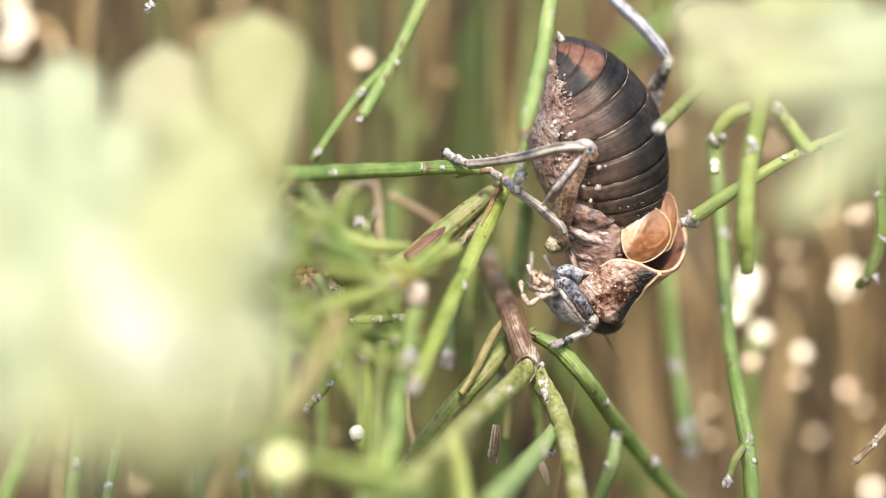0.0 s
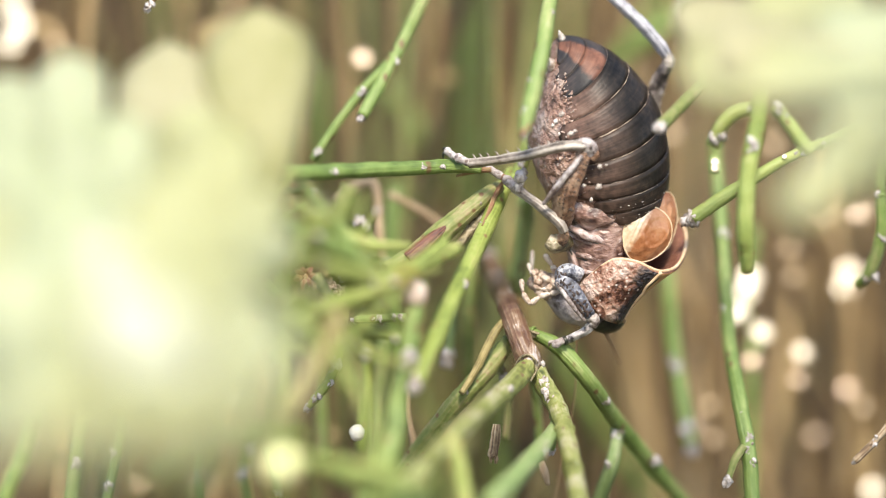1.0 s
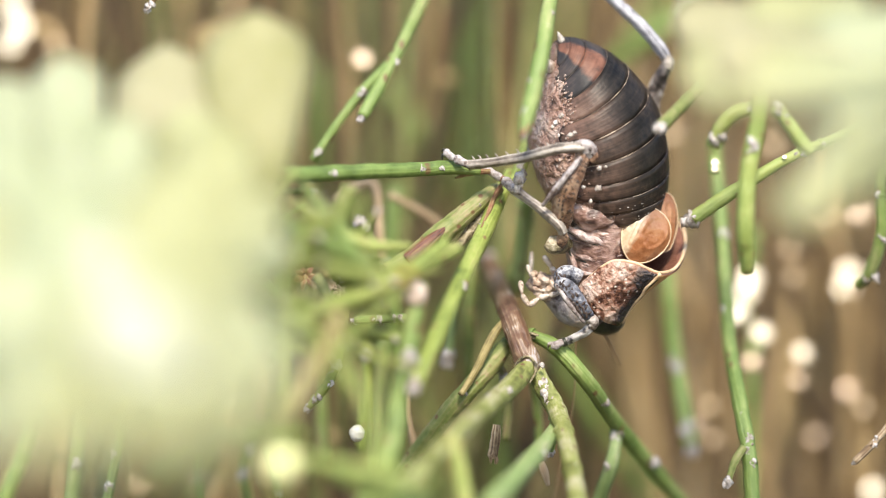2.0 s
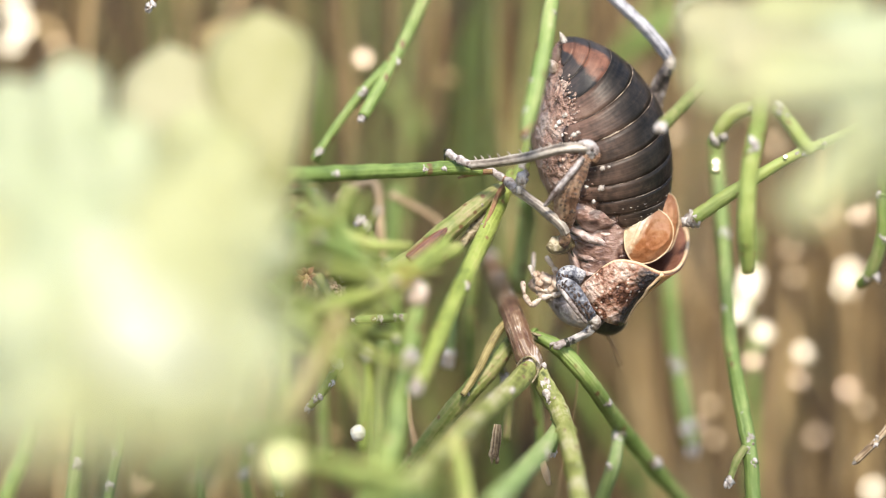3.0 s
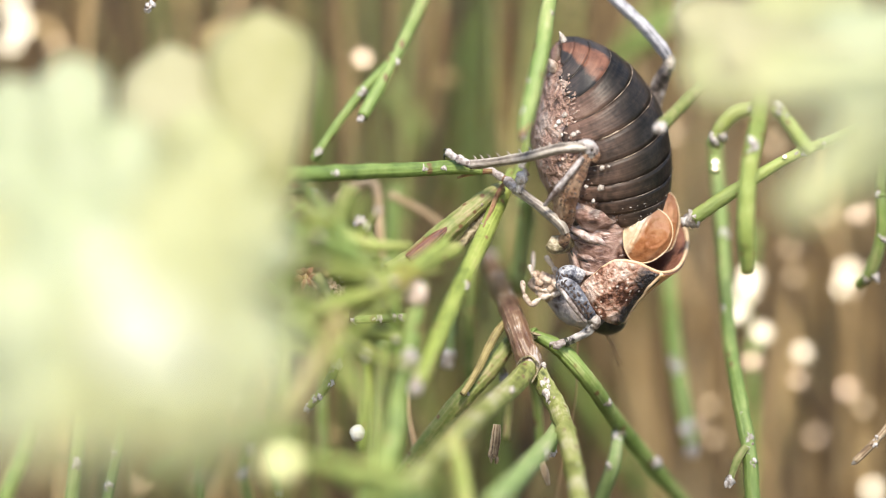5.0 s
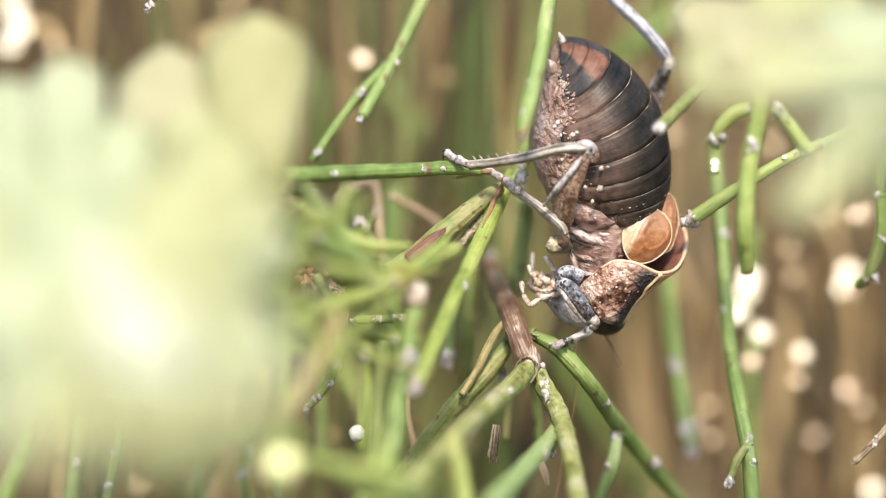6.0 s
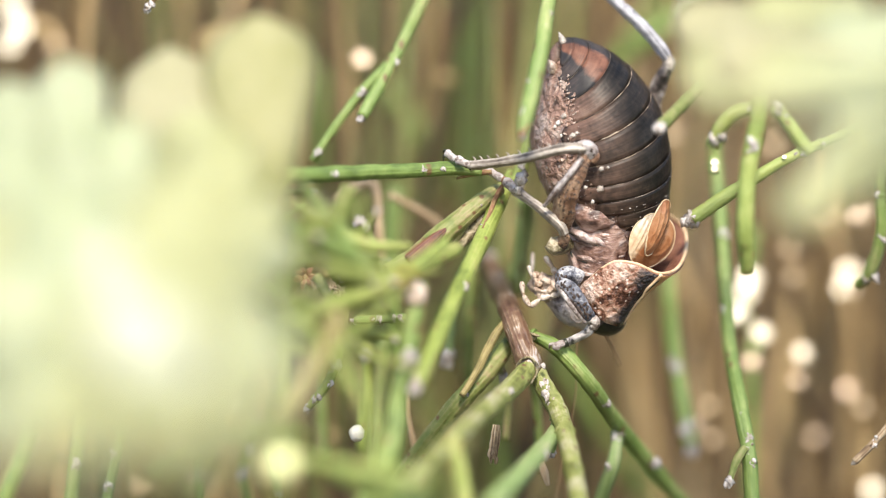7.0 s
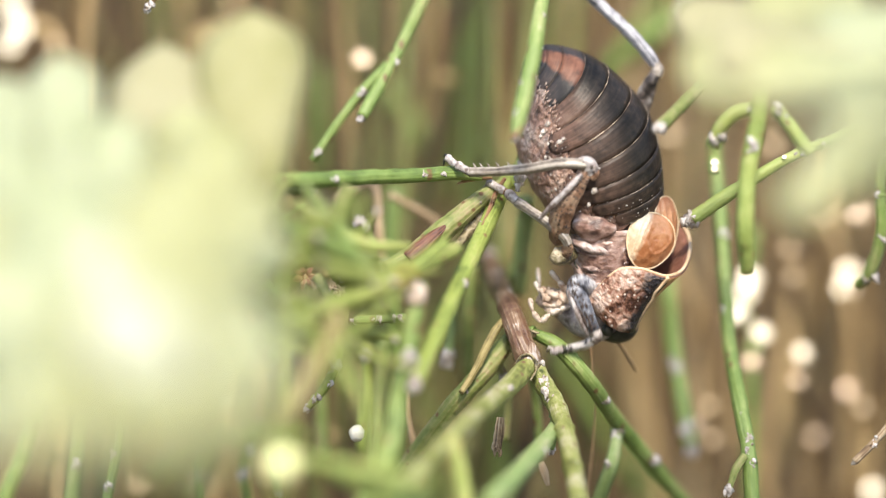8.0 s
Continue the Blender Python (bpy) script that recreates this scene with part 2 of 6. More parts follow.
AMBER = [(0.34, (0.36, 0.13, 0.05)), (0.48, (0.5, 0.215, 0.095)), (0.62, (0.6, 0.31, 0.16))]
WING = surface("amber_wing", AMBER, 300, 0.24, 0.2, 6, translucent=0.2, coat=0.5, second=([(0.36, (0.66, 0.42, 0.24)), (0.47, (0.82, 0.63, 0.43)), (0.57, (0.9, 0.79, 0.62))], 1, 0.28, 0.5, 0.3))
WING_FAR = surface("orange_wing", AMBER, 300, 0.28, 0.3, 6, translucent=0.25, coat=0.3)
WING_PALE = surface("straw_wing_vein", [(0.3, (0.62, 0.4, 0.21)), (0.6, (0.82, 0.66, 0.45))], 300, 0.3, 0.2, 6)
LEG = surface("grey_leg", [(0.37, (0.05, 0.038, 0.03)), (0.44, (0.2, 0.165, 0.135)), (0.52, (0.37, 0.32, 0.275)), (0.62, (0.58, 0.53, 0.47))], 620, 0.36, 0.7, 4, streak=0.6, lines_per=1.6)
COXA = surface("mottled_olive_joint", [(0.38, (0.05, 0.04, 0.022)), (0.46, (0.2, 0.165, 0.085)), (0.55, (0.36, 0.3, 0.19)), (0.68, (0.58, 0.5, 0.38))], 650, 0.4, 0.8, 4)
FOOT_PALE = surface("lilac_white_foot", [(0.38, (0.12, 0.085, 0.075)), (0.46, (0.3, 0.25, 0.235)), (0.58, (0.5, 0.46, 0.45))], 700, 0.36, 0.5, 4)
FOOT = surface("pale_foot", [(0.38, (0.07, 0.05, 0.04)), (0.48, (0.27, 0.22, 0.19)), (0.62, (0.52, 0.47, 0.44))], 900, 0.4, 0.6, 4)
LEG_PALE = surface("pale_blue_grey_leg", [(0.4, (0.05, 0.05, 0.055)), (0.46, (0.24, 0.235, 0.255)), (0.54, (0.44, 0.43, 0.46)), (0.68, (0.62, 0.61, 0.62))], 420, 0.42, 0.6, 5, streak=0.4, lines_per=2.2)
LEG_BAND = surface("banded_pale_leg", [(0.42, (0.03, 0.028, 0.03)), (0.47, (0.1, 0.09, 0.09)), (0.5, (0.4, 0.37, 0.36)), (0.62, (0.66, 0.62, 0.6))], 620, 0.4, 0.6, 3)
LEG_BLUE = surface("spotted_blue_grey_leg", [(0.4, (0.022, 0.023, 0.03)), (0.46, (0.085, 0.09, 0.115)), (0.53, (0.2, 0.21, 0.25)), (0.63, (0.62, 0.62, 0.64))], 560, 0.32, 0.7, 5)
LEG_DARK = surface("dark_mottled_leg", [(0.42, (0.03, 0.025, 0.022)), (0.5, (0.085, 0.068, 0.06)), (0.57, (0.2, 0.165, 0.145)), (0.66, (0.5, 0.46, 0.44))], 480, 0.38, 0.6, 4)
LEG_BROWN = surface("speckled_brown_leg", [(0.3, (0.06, 0.03, 0.018)), (0.46, (0.25, 0.135, 0.08)), (0.6, (0.41, 0.27, 0.18)), (0.75, (0.55, 0.44, 0.35))], 600, 0.4, 0.6, 5, specks=((0.05, 0.03, 0.022), 2300, 0.2))
FACE = surface("grey_face", [(0.38, (0.11, 0.085, 0.085)), (0.46, (0.28, 0.245, 0.26)), (0.55, (0.47, 0.42, 0.435)), (0.66, (0.66, 0.55, 0.5))], 380, 0.45, 0.6, 6)
TAN = surface("tan_mouthpart", [(0.36, (0.22, 0.13, 0.08)), (0.45, (0.44, 0.32, 0.24)), (0.55, (0.6, 0.48, 0.39)), (0.68, (0.76, 0.67, 0.6))], 800, 0.4, 0.7, 4)
PALP = surface("cream_palp", [(0.36, (0.28, 0.19, 0.14)), (0.46, (0.55, 0.45, 0.37)), (0.6, (0.76, 0.69, 0.63))], 800, 0.36, 0.4, 4)
SPOT = surface("dark_leg_spot", [(0.3, (0.02, 0.012, 0.01)), (0.7, (0.06, 0.035, 0.025))], 900, 0.4, 0.3, 4)
DARK = surface("black_green_crown", [(0.3, (0.012, 0.014, 0.01)), (0.7, (0.05, 0.05, 0.035))], 600, 0.3, 0.3, 5)
THREAD = surface("tan_thread", [(0.3, (0.3, 0.18, 0.09)), (0.7, (0.45, 0.3, 0.18))], 600, 0.5, 0.2, 5)
SPECK = surface("white_grit", [(0.36, (0.3, 0.24, 0.2)), (0.5, (0.52, 0.46, 0.41)), (0.64, (0.74, 0.7, 0.66))], 1500, 0.4, 0.5, 4)


# ---- building ----
def spline(points, steps):
    """A smooth line through the points; each one is a tuple of numbers."""
    p = np.array(points, float)
    if len(p) < 3:
        return np.array([p[0] + (p[-1] - p[0]) * i / steps for i in range(steps + 1)])
    q = np.vstack([2 * p[0] - p[1], p, 2 * p[-1] - p[-2]])
    out = []
    for i in range(len(p) - 1):
        a, b, c, d = q[i:i + 4]
        for k in range(steps):
            t = k / steps
            out.append(0.5 * (2 * b + (c - a) * t + (2 * a - 5 * b + 4 * c - d) * t * t + (3 * b - a - 3 * c + d) * t ** 3))
    return np.array(out + [p[-1]])


class Form:
    """Vertices and faces in millimetres, grown by the pieces below, then linked as one mesh."""

    def __init__(self):
        self.verts, self.faces, self.slots, self.slot, self.grain = [], [], [], 0, []

    def face(self, ids):
        self.faces.append(ids)
        self.slots.append(self.slot)

    def grid(self, rows, close=True, cap=True, grain=None):
        """Rings of equal length, skinned; closed round, with capped ends."""
        base, n = len(self.verts), len(rows[0])
        for i, row in enumerate(rows):
            self.verts.extend(tuple(v) for v in row)
            self.grain.extend(grain[i] if grain else [(math.cos(2 * math.pi * j / n), math.sin(2 * math.pi * j / n), i * 0.5) for j in range(n)])
        for i in range(len(rows) - 1):
            for j in range(n if close else n - 1):
                a, b = base + i * n + j, base + i * n + (j + 1) % n
                self.face((a, b, b + n, a + n))
        if close and cap:
            self.face(tuple(base + j for j in reversed(range(n))))
            self.face(tuple(base + (len(rows) - 1) * n + j for j in range(n)))

    def tube(self, points, radii, sides=12, steps=6, ribs=0, depth=0.0, rough=0.0, flat=1.0):
        """A rod along points; radii one number or one for each point; ribs run along it."""
        if not isinstance(radii, (list, tuple)):
            radii = [radii] * len(points)
        line = spline([(*p, r) for p, r in zip(points, radii)], steps)
        ways = np.gradient(line[:, :3], axis=0)
        side = None
        rows, grain, gone, phase = [], [], 0.0, line[0][0] * 3.7 + line[0][2]
        for i, row in enumerate(line):
            gone += float(np.linalg.norm(line[i][:3] - line[i - 1][:3])) if i else 0.0
            way = ways[i] / (np.linalg.norm(ways[i]) + 1e-9)
            if side is None:
                side = np.cross(way, (0.3, 1.0, 0.2) if abs(way[1]) < 0.8 else (1.0, 0.0, 0.2))
            side = side - way * side.dot(way)
            side = side / np.linalg.norm(side)
            up = np.cross(way, side)
            ring = []
            for j in range(sides):
                a = 2 * math.pi * j / sides
                r = max(row[3], 0.004) * (1 + depth * math.cos(ribs * a))
                if rough:
                    r *= 1 + rough * noise.noise(Vector(row[:3]) * 1.1 + Vector((math.cos(a), math.sin(a), 0)) * 0.8)
                ring.append(row[:3] + side * (math.cos(a) * r) + up * (math.sin(a) * r * flat))
            rows.append(ring)
            grain.append([(math.cos(2 * math.pi * j / sides) + phase, math.sin(2 * math.pi * j / sides) - phase, gone) for j in range(sides)])
        self.grid(rows, grain=grain)
        return self

    def ball(self, centre, radius, squash=(1, 1, 1), sides=10, lumps=0.0, turn=0.0):
        rows = []
        for i in range(sides // 2 + 1):
            lat = math.pi * i / (sides // 2)
            ring = []
            for j in range(sides):
                a = 2 * math.pi * j / sides
                v = Vector((math.sin(lat) * math.cos(a), math.sin(lat) * math.sin(a), math.cos(lat)))
                r = max(radius * (1 + lumps * noise.noise(v * 1.7 + Vector(centre))), 0.003)
                w = Vector((v.x * squash[0] * r, v.y * squash[1] * r, v.z * squash[2] * r))
                if i in (0, sides // 2):
                    w = w + Vector((math.cos(a), math.sin(a), 0)) * radius * 0.01
                w.rotate(Euler((0, turn, 0)))
                ring.append(Vector(centre) + w)
            rows.append(ring)
        self.grid(rows)
        return self

    def sheet(self, rows, thick, grain=None):
        """An open sheet of rows of points, given thickness on its inner side and closed edges."""
        p = np.array(rows, float)
        du, dv = np.gradient(p, axis=0), np.gradient(p, axis=1)
        nrm = np.cross(du, dv)
        nrm /= np.linalg.norm(nrm, axis=2)[:, :, None] + 1e-9
        q = p - nrm * thick
        h, w = p.shape[:2]
        base = len(self.verts)
        self.verts.extend(tuple(v) for v in p.reshape(-1, 3))
        self.verts.extend(tuple(v) for v in q.reshape(-1, 3))
        flat = [g for row in grain for g in row] if grain else [(0.0, 0.0, 0.0)] * (h * w)
        self.grain.extend(flat + flat)
        f, b = (lambda i, j: base + i * w + j), (lambda i, j: base + h * w + i * w + j)
        for i in range(h - 1):
            for j in range(w - 1):
                self.face((f(i, j), f(i + 1, j), f(i + 1, j + 1), f(i, j + 1)))
                self.face((b(i, j), b(i, j + 1), b(i + 1, j + 1), b(i + 1, j)))
        for i in range(h - 1):
            self.face((f(i, 0), b(i, 0), b(i + 1, 0), f(i + 1, 0)))
            self.face((f(i, w - 1), f(i + 1, w - 1), b(i + 1, w - 1), b(i, w - 1)))
        for j in range(w - 1):
            self.face((f(0, j), f(0, j + 1), b(0, j + 1), b(0, j)))
            self.face((f(h - 1, j), b(h - 1, j), b(h - 1, j + 1), f(h - 1, j + 1)))
        return self

    def make(self, name, mats, parent=None, label="", origin=None):
        """Links the form as one mesh; with a parent it takes over its thing's origin."""
        start = Vector(parent["start"]) if parent else Vector(origin or (0, 0, 0))
        mesh = bpy.data.meshes.new(name)
        mesh.from_pydata([tuple((Vector(v) - start) * MM) for v in self.verts], [], self.faces)
        for mat in mats if isinstance(mats, list) else [mats]:
            mesh.materials.append(mat)
        mesh.polygons.foreach_set("use_smooth", [len(f) < 5 for f in self.faces])
        mesh.polygons.foreach_set("material_index", self.slots)
        lay = mesh.attributes.new("grain", "FLOAT_VECTOR", "POINT")
        lay.data.foreach_set("vector", [x for g in self.grain for x in g])
        mesh.update()
        ob = new(name, mesh)
        ob["start"] = tuple(start)
        if parent:
            ob.parent = parent
        else:
            ob.location = AIM + start * MM
        if label:
            ob["label"] = label
        return ob


def thing(name, origin, label, category, group=""):
    ob = new(name)
    ob["start"] = tuple(origin)
    ob.empty_display_size = 0.002
    ob.location = AIM + Vector(origin) * MM
    return tagged(ob, label, category, group)


def at(points, t):
    """The place a fraction t along a smooth line through points."""
    line = spline(points, 8)
    x = t * (len(line) - 1)
    i = min(int(x), len(line) - 2)
    return Vector(line[i] + (line[i + 1] - line[i]) * (x - i))


def shoot(parent, points, radii, mat, buds=(), ribs=9, sides=28, tip=0.0, name="shoot"):
    """A grooved green shoot with waxy scale buds: (fraction along it, size, sideways offset)."""
    radii = [x * 0.85 for x in radii] if isinstance(radii, (list, tuple)) else radii * 0.85
    body = Form().tube(points, radii, sides, 9, ribs, 0.024, 0.11).make(name, mat, parent)
    r0 = radii if not isinstance(radii, (list, tuple)) else sum(radii) / len(radii)
    for where, size, off in buds:
        size *= 1.2
        c, e = at(points, where), at(points, min(where + 0.02, 1.0))
        way = (e - c).normalized() if (e - c).length > 1e-6 else Vector((0, 0, -1))
        f = Form().tube([c - way * size * 0.5, c - way * size * 0.2, c + way * size * 0.2, c + way * size * 0.5], [r0 * 0.98, r0 * 1.03, r0 * 1.03, r0 * 0.98], 20, 3, rough=0.3)
        f.make("node_ring", mat, body)
        f = Form()
        for k in range(4):
            p = c + Vector((off + 0.45 * size * math.sin(k * 2.4 + where * 9), -r0 * 0.96, 0)) + way * (size * (0.45 * k - 0.6))
            f.ball(p, size * (0.6 - 0.11 * k), (0.85, 0.5, 1.35), 10, 0.9, turn=0.5 * k - 0.6)
        f.make("bud", BUD, body)
    if tip:
        e = Vector(points[-1])
        w = (e - Vector(points[-2])).normalized()
        Form().ball(e, tip * 0.8, (0.9, 0.9, 1.1), 10, 0.7).ball(e + w * tip * 0.7 + Vector((0.25 * tip, 0, 0)), tip * 0.5, (0.8, 0.8, 1.2), 8, 0.9).ball(e + w * tip * 0.6 - Vector((0.35 * tip, 0, 0)), tip * 0.45, (0.8, 0.8, 1.3), 8, 0.9).make("tip", BUD, body)
    return body


# ---- ground: flat before the shrub, a bank behind it, level to the horizon ----
def ground():
    ys = [-40, -20, -8, -3, -1, -0.5, -0.2, 0.0, 0.15, 0.25, 0.3, 0.35, 0.4, 0.5, 0.6, 0.7, 0.8, 0.95, 1.1, 1.3, 1.6, 2.5, 5, 12, 40, 150, 800]
    xs = [-800, -100, -20, -5, -2, -1, -0.6, -0.4, -0.3, -0.2, -0.1, 0, 0.1, 0.2, 0.3, 0.4, 0.6, 1, 2, 5, 20, 100, 800]
    f = Form()
    rows = []
    for y in ys:
        k = min(max((y - 0.32) / 0.9, 0), 1)
        rise = 1.3 * k * k * (3 - 2 * k)
        rows.append([(x * 1000, y * 1000, (rise + 0.03 * noise.noise(Vector((x * 3, y * 3, 0))) - 0.40) * 1000) for x in xs])
    f.grid(rows, close=False)
    return tagged(f.make("ground", LITTER), "brown earth bank covered in dry leaf litter", "ground", kind="structure")


ground()


# ---- bush cricket ----
CRICKET = (17.25, 0, 2.31)


def ring(dorsal, ventral, depth, shear, phis, puff=1.0):
    """Part of an oval round the line from dorsal to ventral point, leaning along the body by shear."""
    d, v = Vector(dorsal), Vector(ventral)
    c, half = (d + v) / 2, (d - v) / 2
    along = Vector((-half.z, 0, half.x)).normalized()
    out = []
    for phi in phis:
        s, k = math.sin(phi), math.cos(phi)
        w = c + half * (k * puff) + Vector((0, -depth * s * puff, 0)) - along * (shear * s)
        out.append(w)
    return out


def cricket():
    bug = thing("bush_cricket", CRICKET, "plump dark brown bush cricket hanging head down among green shoots", "insect")
    # dorsal and ventral ends of the rings, from the base of the abdomen to its tip
    dorsal = [(19, 1, 2.2), (22.05, 1, 4.47), (22.45, 1, 6.39), (22.55, 0.8, 8.42), (22.36, 0.6, 10.79), (21.67, 0.3, 13.6), (20.24, 0, 16.07), (18.19, -0.4, 18.42), (15.98, -0.8, 19.97), (13.83, -1.1, 20.85), (12.25, -1.3, 21.07), (11.23, -1.4, 20.61)]
    ventral = [(12.33, 1, 2.32), (11.19, 1, 3.9), (10.06, 1, 5.54), (9.15, 0.8, 7.18), (8.58, 0.6, 8.64), (8.24, 0.3, 9.99), (8.12, 0, 11.22), (8.39, -0.4, 12.78), (8.89, -0.8, 14.35), (9.5, -1.1, 16.02), (10.06, -1.3, 17.58), (10.56, -1.4, 18.93)]
    deep = [4.0, 5.5, 6.3, 6.7, 6.9, 6.8, 6.4, 5.6, 4.5, 3.2, 2.1, 1.0]
    lean = [1.2, 2.0, 2.6, 3.1, 3.5, 3.5, 3.0, 2.6, 2.1, 1.5, 1.0, 0.4]
    full = [2 * math.pi * j / 48 for j in range(48)]
    stations = spline([(*a, *b, c, e) for a, b, c, e in zip(dorsal, ventral, deep, lean)], 5)
    body = Form()
    rows = []
    for n, s in enumerate(stations):
        r = ring(s[:3], s[3:6], s[6], s[7], full, 0.955)
        rows.append([v * 1.0 + Vector((0.12, 0.1, 0.12)) * noise.noise(v * 1.2) for v in r])
    body.grid(rows)
    abdomen = body.make("abdomen", PLEURA, bug, "pinkish brown mottled underside of the abdomen")
    # one overlapping plate for each pair of rings
    for i in range(11):
        reach = radians((74, 88, 104)[i] if i < 3 else 114 + 14 * (i / 10) + 7 * math.sin(i * 2.3))
        phis = [-reach + 2 * reach * j / 40 for j in range(41)]
        f = Form()
        plate = []
        for k in range(6):
            t = k / 5
            s = stations[i * 5 + k].copy()
            puff = 0.998 + 0.006 * t + 0.002 * math.sin(t * math.pi)
            tuck = 1 - 0.04 * (2 * t - 1) ** 2
            row = [ring(s[:3], s[3:6], s[6], s[7], [p * tuck], 0.958 + (puff - 0.958) * min(1.0, max(0.0, reach - abs(p)) / 0.55) ** 0.7)[0] for p in phis]
            # the side lappets end unevenly
            plate.append([v + Vector((0.05, 0.05, 0.05)) * noise.noise(v * 1.5) for v in row])
        # on the last plates the colouring follows the distance from a patch on the near side
        f.sheet(plate, 0.06, [[(1.0 - abs(abs(p) - 0.95) / 0.95 if i >= 8 else math.cos(p), math.sin(p), i * 1.37 + k / 5) for p in phis] for k in range(6)])
        tergite = f.make("tergite", RUSSET if i >= 8 else ARMOUR, abdomen)
        if i < 9:
            edge = [tuple(v) for v in plate[-1]][2:-2]
            Form().tube(edge, 0.045 if 4 < i < 7 else 0.026, 6, 1, rough=1.6).make("hem", HEM_PALE if 3 < i < 7 else HEM, abdomen)
    # grit along the side of the abdomen
    rng = random.Random(4)
    grit = Form()
    for n in range(70):
        s = stations[rng.randint(4, 49)]
        phi = rng.gauss(2.12, 0.14) if n < 80 else rng.uniform(0.7, 2.5)
        v = ring(s[:3], s[3:6], s[6], s[7], [phi], 1.005)[0]
        grit.ball(v, rng.choice((0.03, 0.04, 0.05, 0.06, 0.08, 0.15)), (1, 0.6, rng.uniform(0.6, 1.4)), 8, 0.4)
    for n in range(70):
        s = stations[rng.choice((2, 3, 5, 7, 8, 10, 11, 12, 15, 15))]
        grit.ball(ring(s[:3], s[3:6], s[6], s[7], [rng.uniform(0.3, 1.7)], 1.006)[0], rng.choice((0.02, 0.025, 0.03, 0.04, 0.06)), (1.4, 0.6, 0.8), 8, 0.6)
    for x, y, z, size in ((15.25, -7.0, 7.95, 0.24), (15.15, -7.0, 6.0, 0.3), (12.5, -6.6, 11.25, 0.3), (12.9, -6.6, 11.45, 0.2), (13.7, -7.0, 6.1, 0.2), (14.45, -6.7, 4.7, 0.2), (11.55, -6.0, 13.15, 0.28), (11.0, -6.0, 12.4, 0.26), (10.7, -5.9, 12.0, 0.18), (15.9, -7.0, 8.1, 0.13)):
        grit.ball((x, y, z), size, (1.1, 0.6, 0.9), 10, 0.9, x)
    grit.make("grit", SPECK, abdomen, "white specks of dirt on the flank")["kind"] = "stuff"
    # flaking skin where the plates end
    scurf = Form()
    for n in range(130):
        s = stations[rng.randint(17, 46)]
        v = ring(s[:3], s[3:6], s[6], s[7], [rng.gauss(2.02, 0.14)], 0.972)[0]
        scurf.ball(v, rng.uniform(0.08, 0.24), (rng.uniform(0.5, 1.6), 0.35, rng.uniform(0.4, 1.1)), 8, 1.2, rng.gauss(-0.6, 0.5))
    scurf.make("scurf", SCURF, abdomen, "flaking brown and pinkish skin")["kind"] = "stuff"
    # tail end
    Form().tube([(11.9, -1.5, 20.49), (11.67, -1.8, 21.04), (11.38, -2, 21.64)], [0.42, 0.3, 0.03], 10, 4).make("cercus", SPECK, bug, "short pale pointed cercus")
    Form().tube([(10.88, -2, 17.89), (10.63, -2.6, 18.42), (10.29, -2.8, 18.85)], [0.6, 0.4, 0.08], 10, 4).make("cercus", TAN, bug, "stubby brown cercus")
    Form().ball((11.17, -1.6, 19.14), 1.0, (0.8, 0.9, 1.2), 14, 0.2).make("anal_plate", ARMOUR, bug)
    # thorax
    td = [(20.13, 1, 2.77), (18.99, 0.8, 0.9), (18.52, 0.5, -1.36), (18.28, 0.2, -3.89), (17.7, 0, -6.15)]
    tv = [(12.38, 1, 3.17), (12.09, 0.8, 0.9), (12.48, 0.5, -1.19), (13.31, 0.2, -3.33), (13.87, 0, -5.3)]
    f = Form()
    f.grid([[v + Vector((0.15, 0.2, 0.15)) * noise.noise(v * 0.9) for v in ring(s[:3], s[3:6], s[6], 0.3, full)] for s in spline([(*a, *b, c) for a, b, c in zip(td, tv, (5.5, 5.3, 4.7, 3.9, 3.0))], 6)])
    thorax = f.make("thorax", THORAX, bug, "pinkish brown thorax with pale folds")
    Form().ball((14.7, -4.1, 3.3), 1.9, (1.15, 0.6, 0.7), 24, 0.35, 0.25).make("membrane", THORAX, thorax, "pink skin between thorax and abdomen")
    for pts, r in (([(12.24, -3, 2.18), (13.28, -3.6, 1.62), (14.84, -3.8, 0.95), (16.64, -3.4, 0.22)], 0.42), ([(12.75, -3, 0.95), (14.29, -3.5, 0.5), (15.97, -3.5, -0.06)], 0.2),
                   ([(13.09, -2.8, -0.5), (14.58, -3.4, -0.95), (16.98, -3.4, -1.62)], 0.28), ([(13.43, -2.6, -2.07), (14.08, -3.2, -2.4), (15.41, -3.5, -2.4)], 0.25), ([(12.33, -2.2, 0.06), (12.99, -2.6, -1.34), (13.32, -2.6, -2.85)], 0.3)):
        Form().tube([(x, y * 1.15, z) for x, y, z in pts], [r * 0.4] + [r] * (len(pts) - 2) + [r * 0.4], 10, 6, rough=0.5).make("fold", FOLD, thorax)
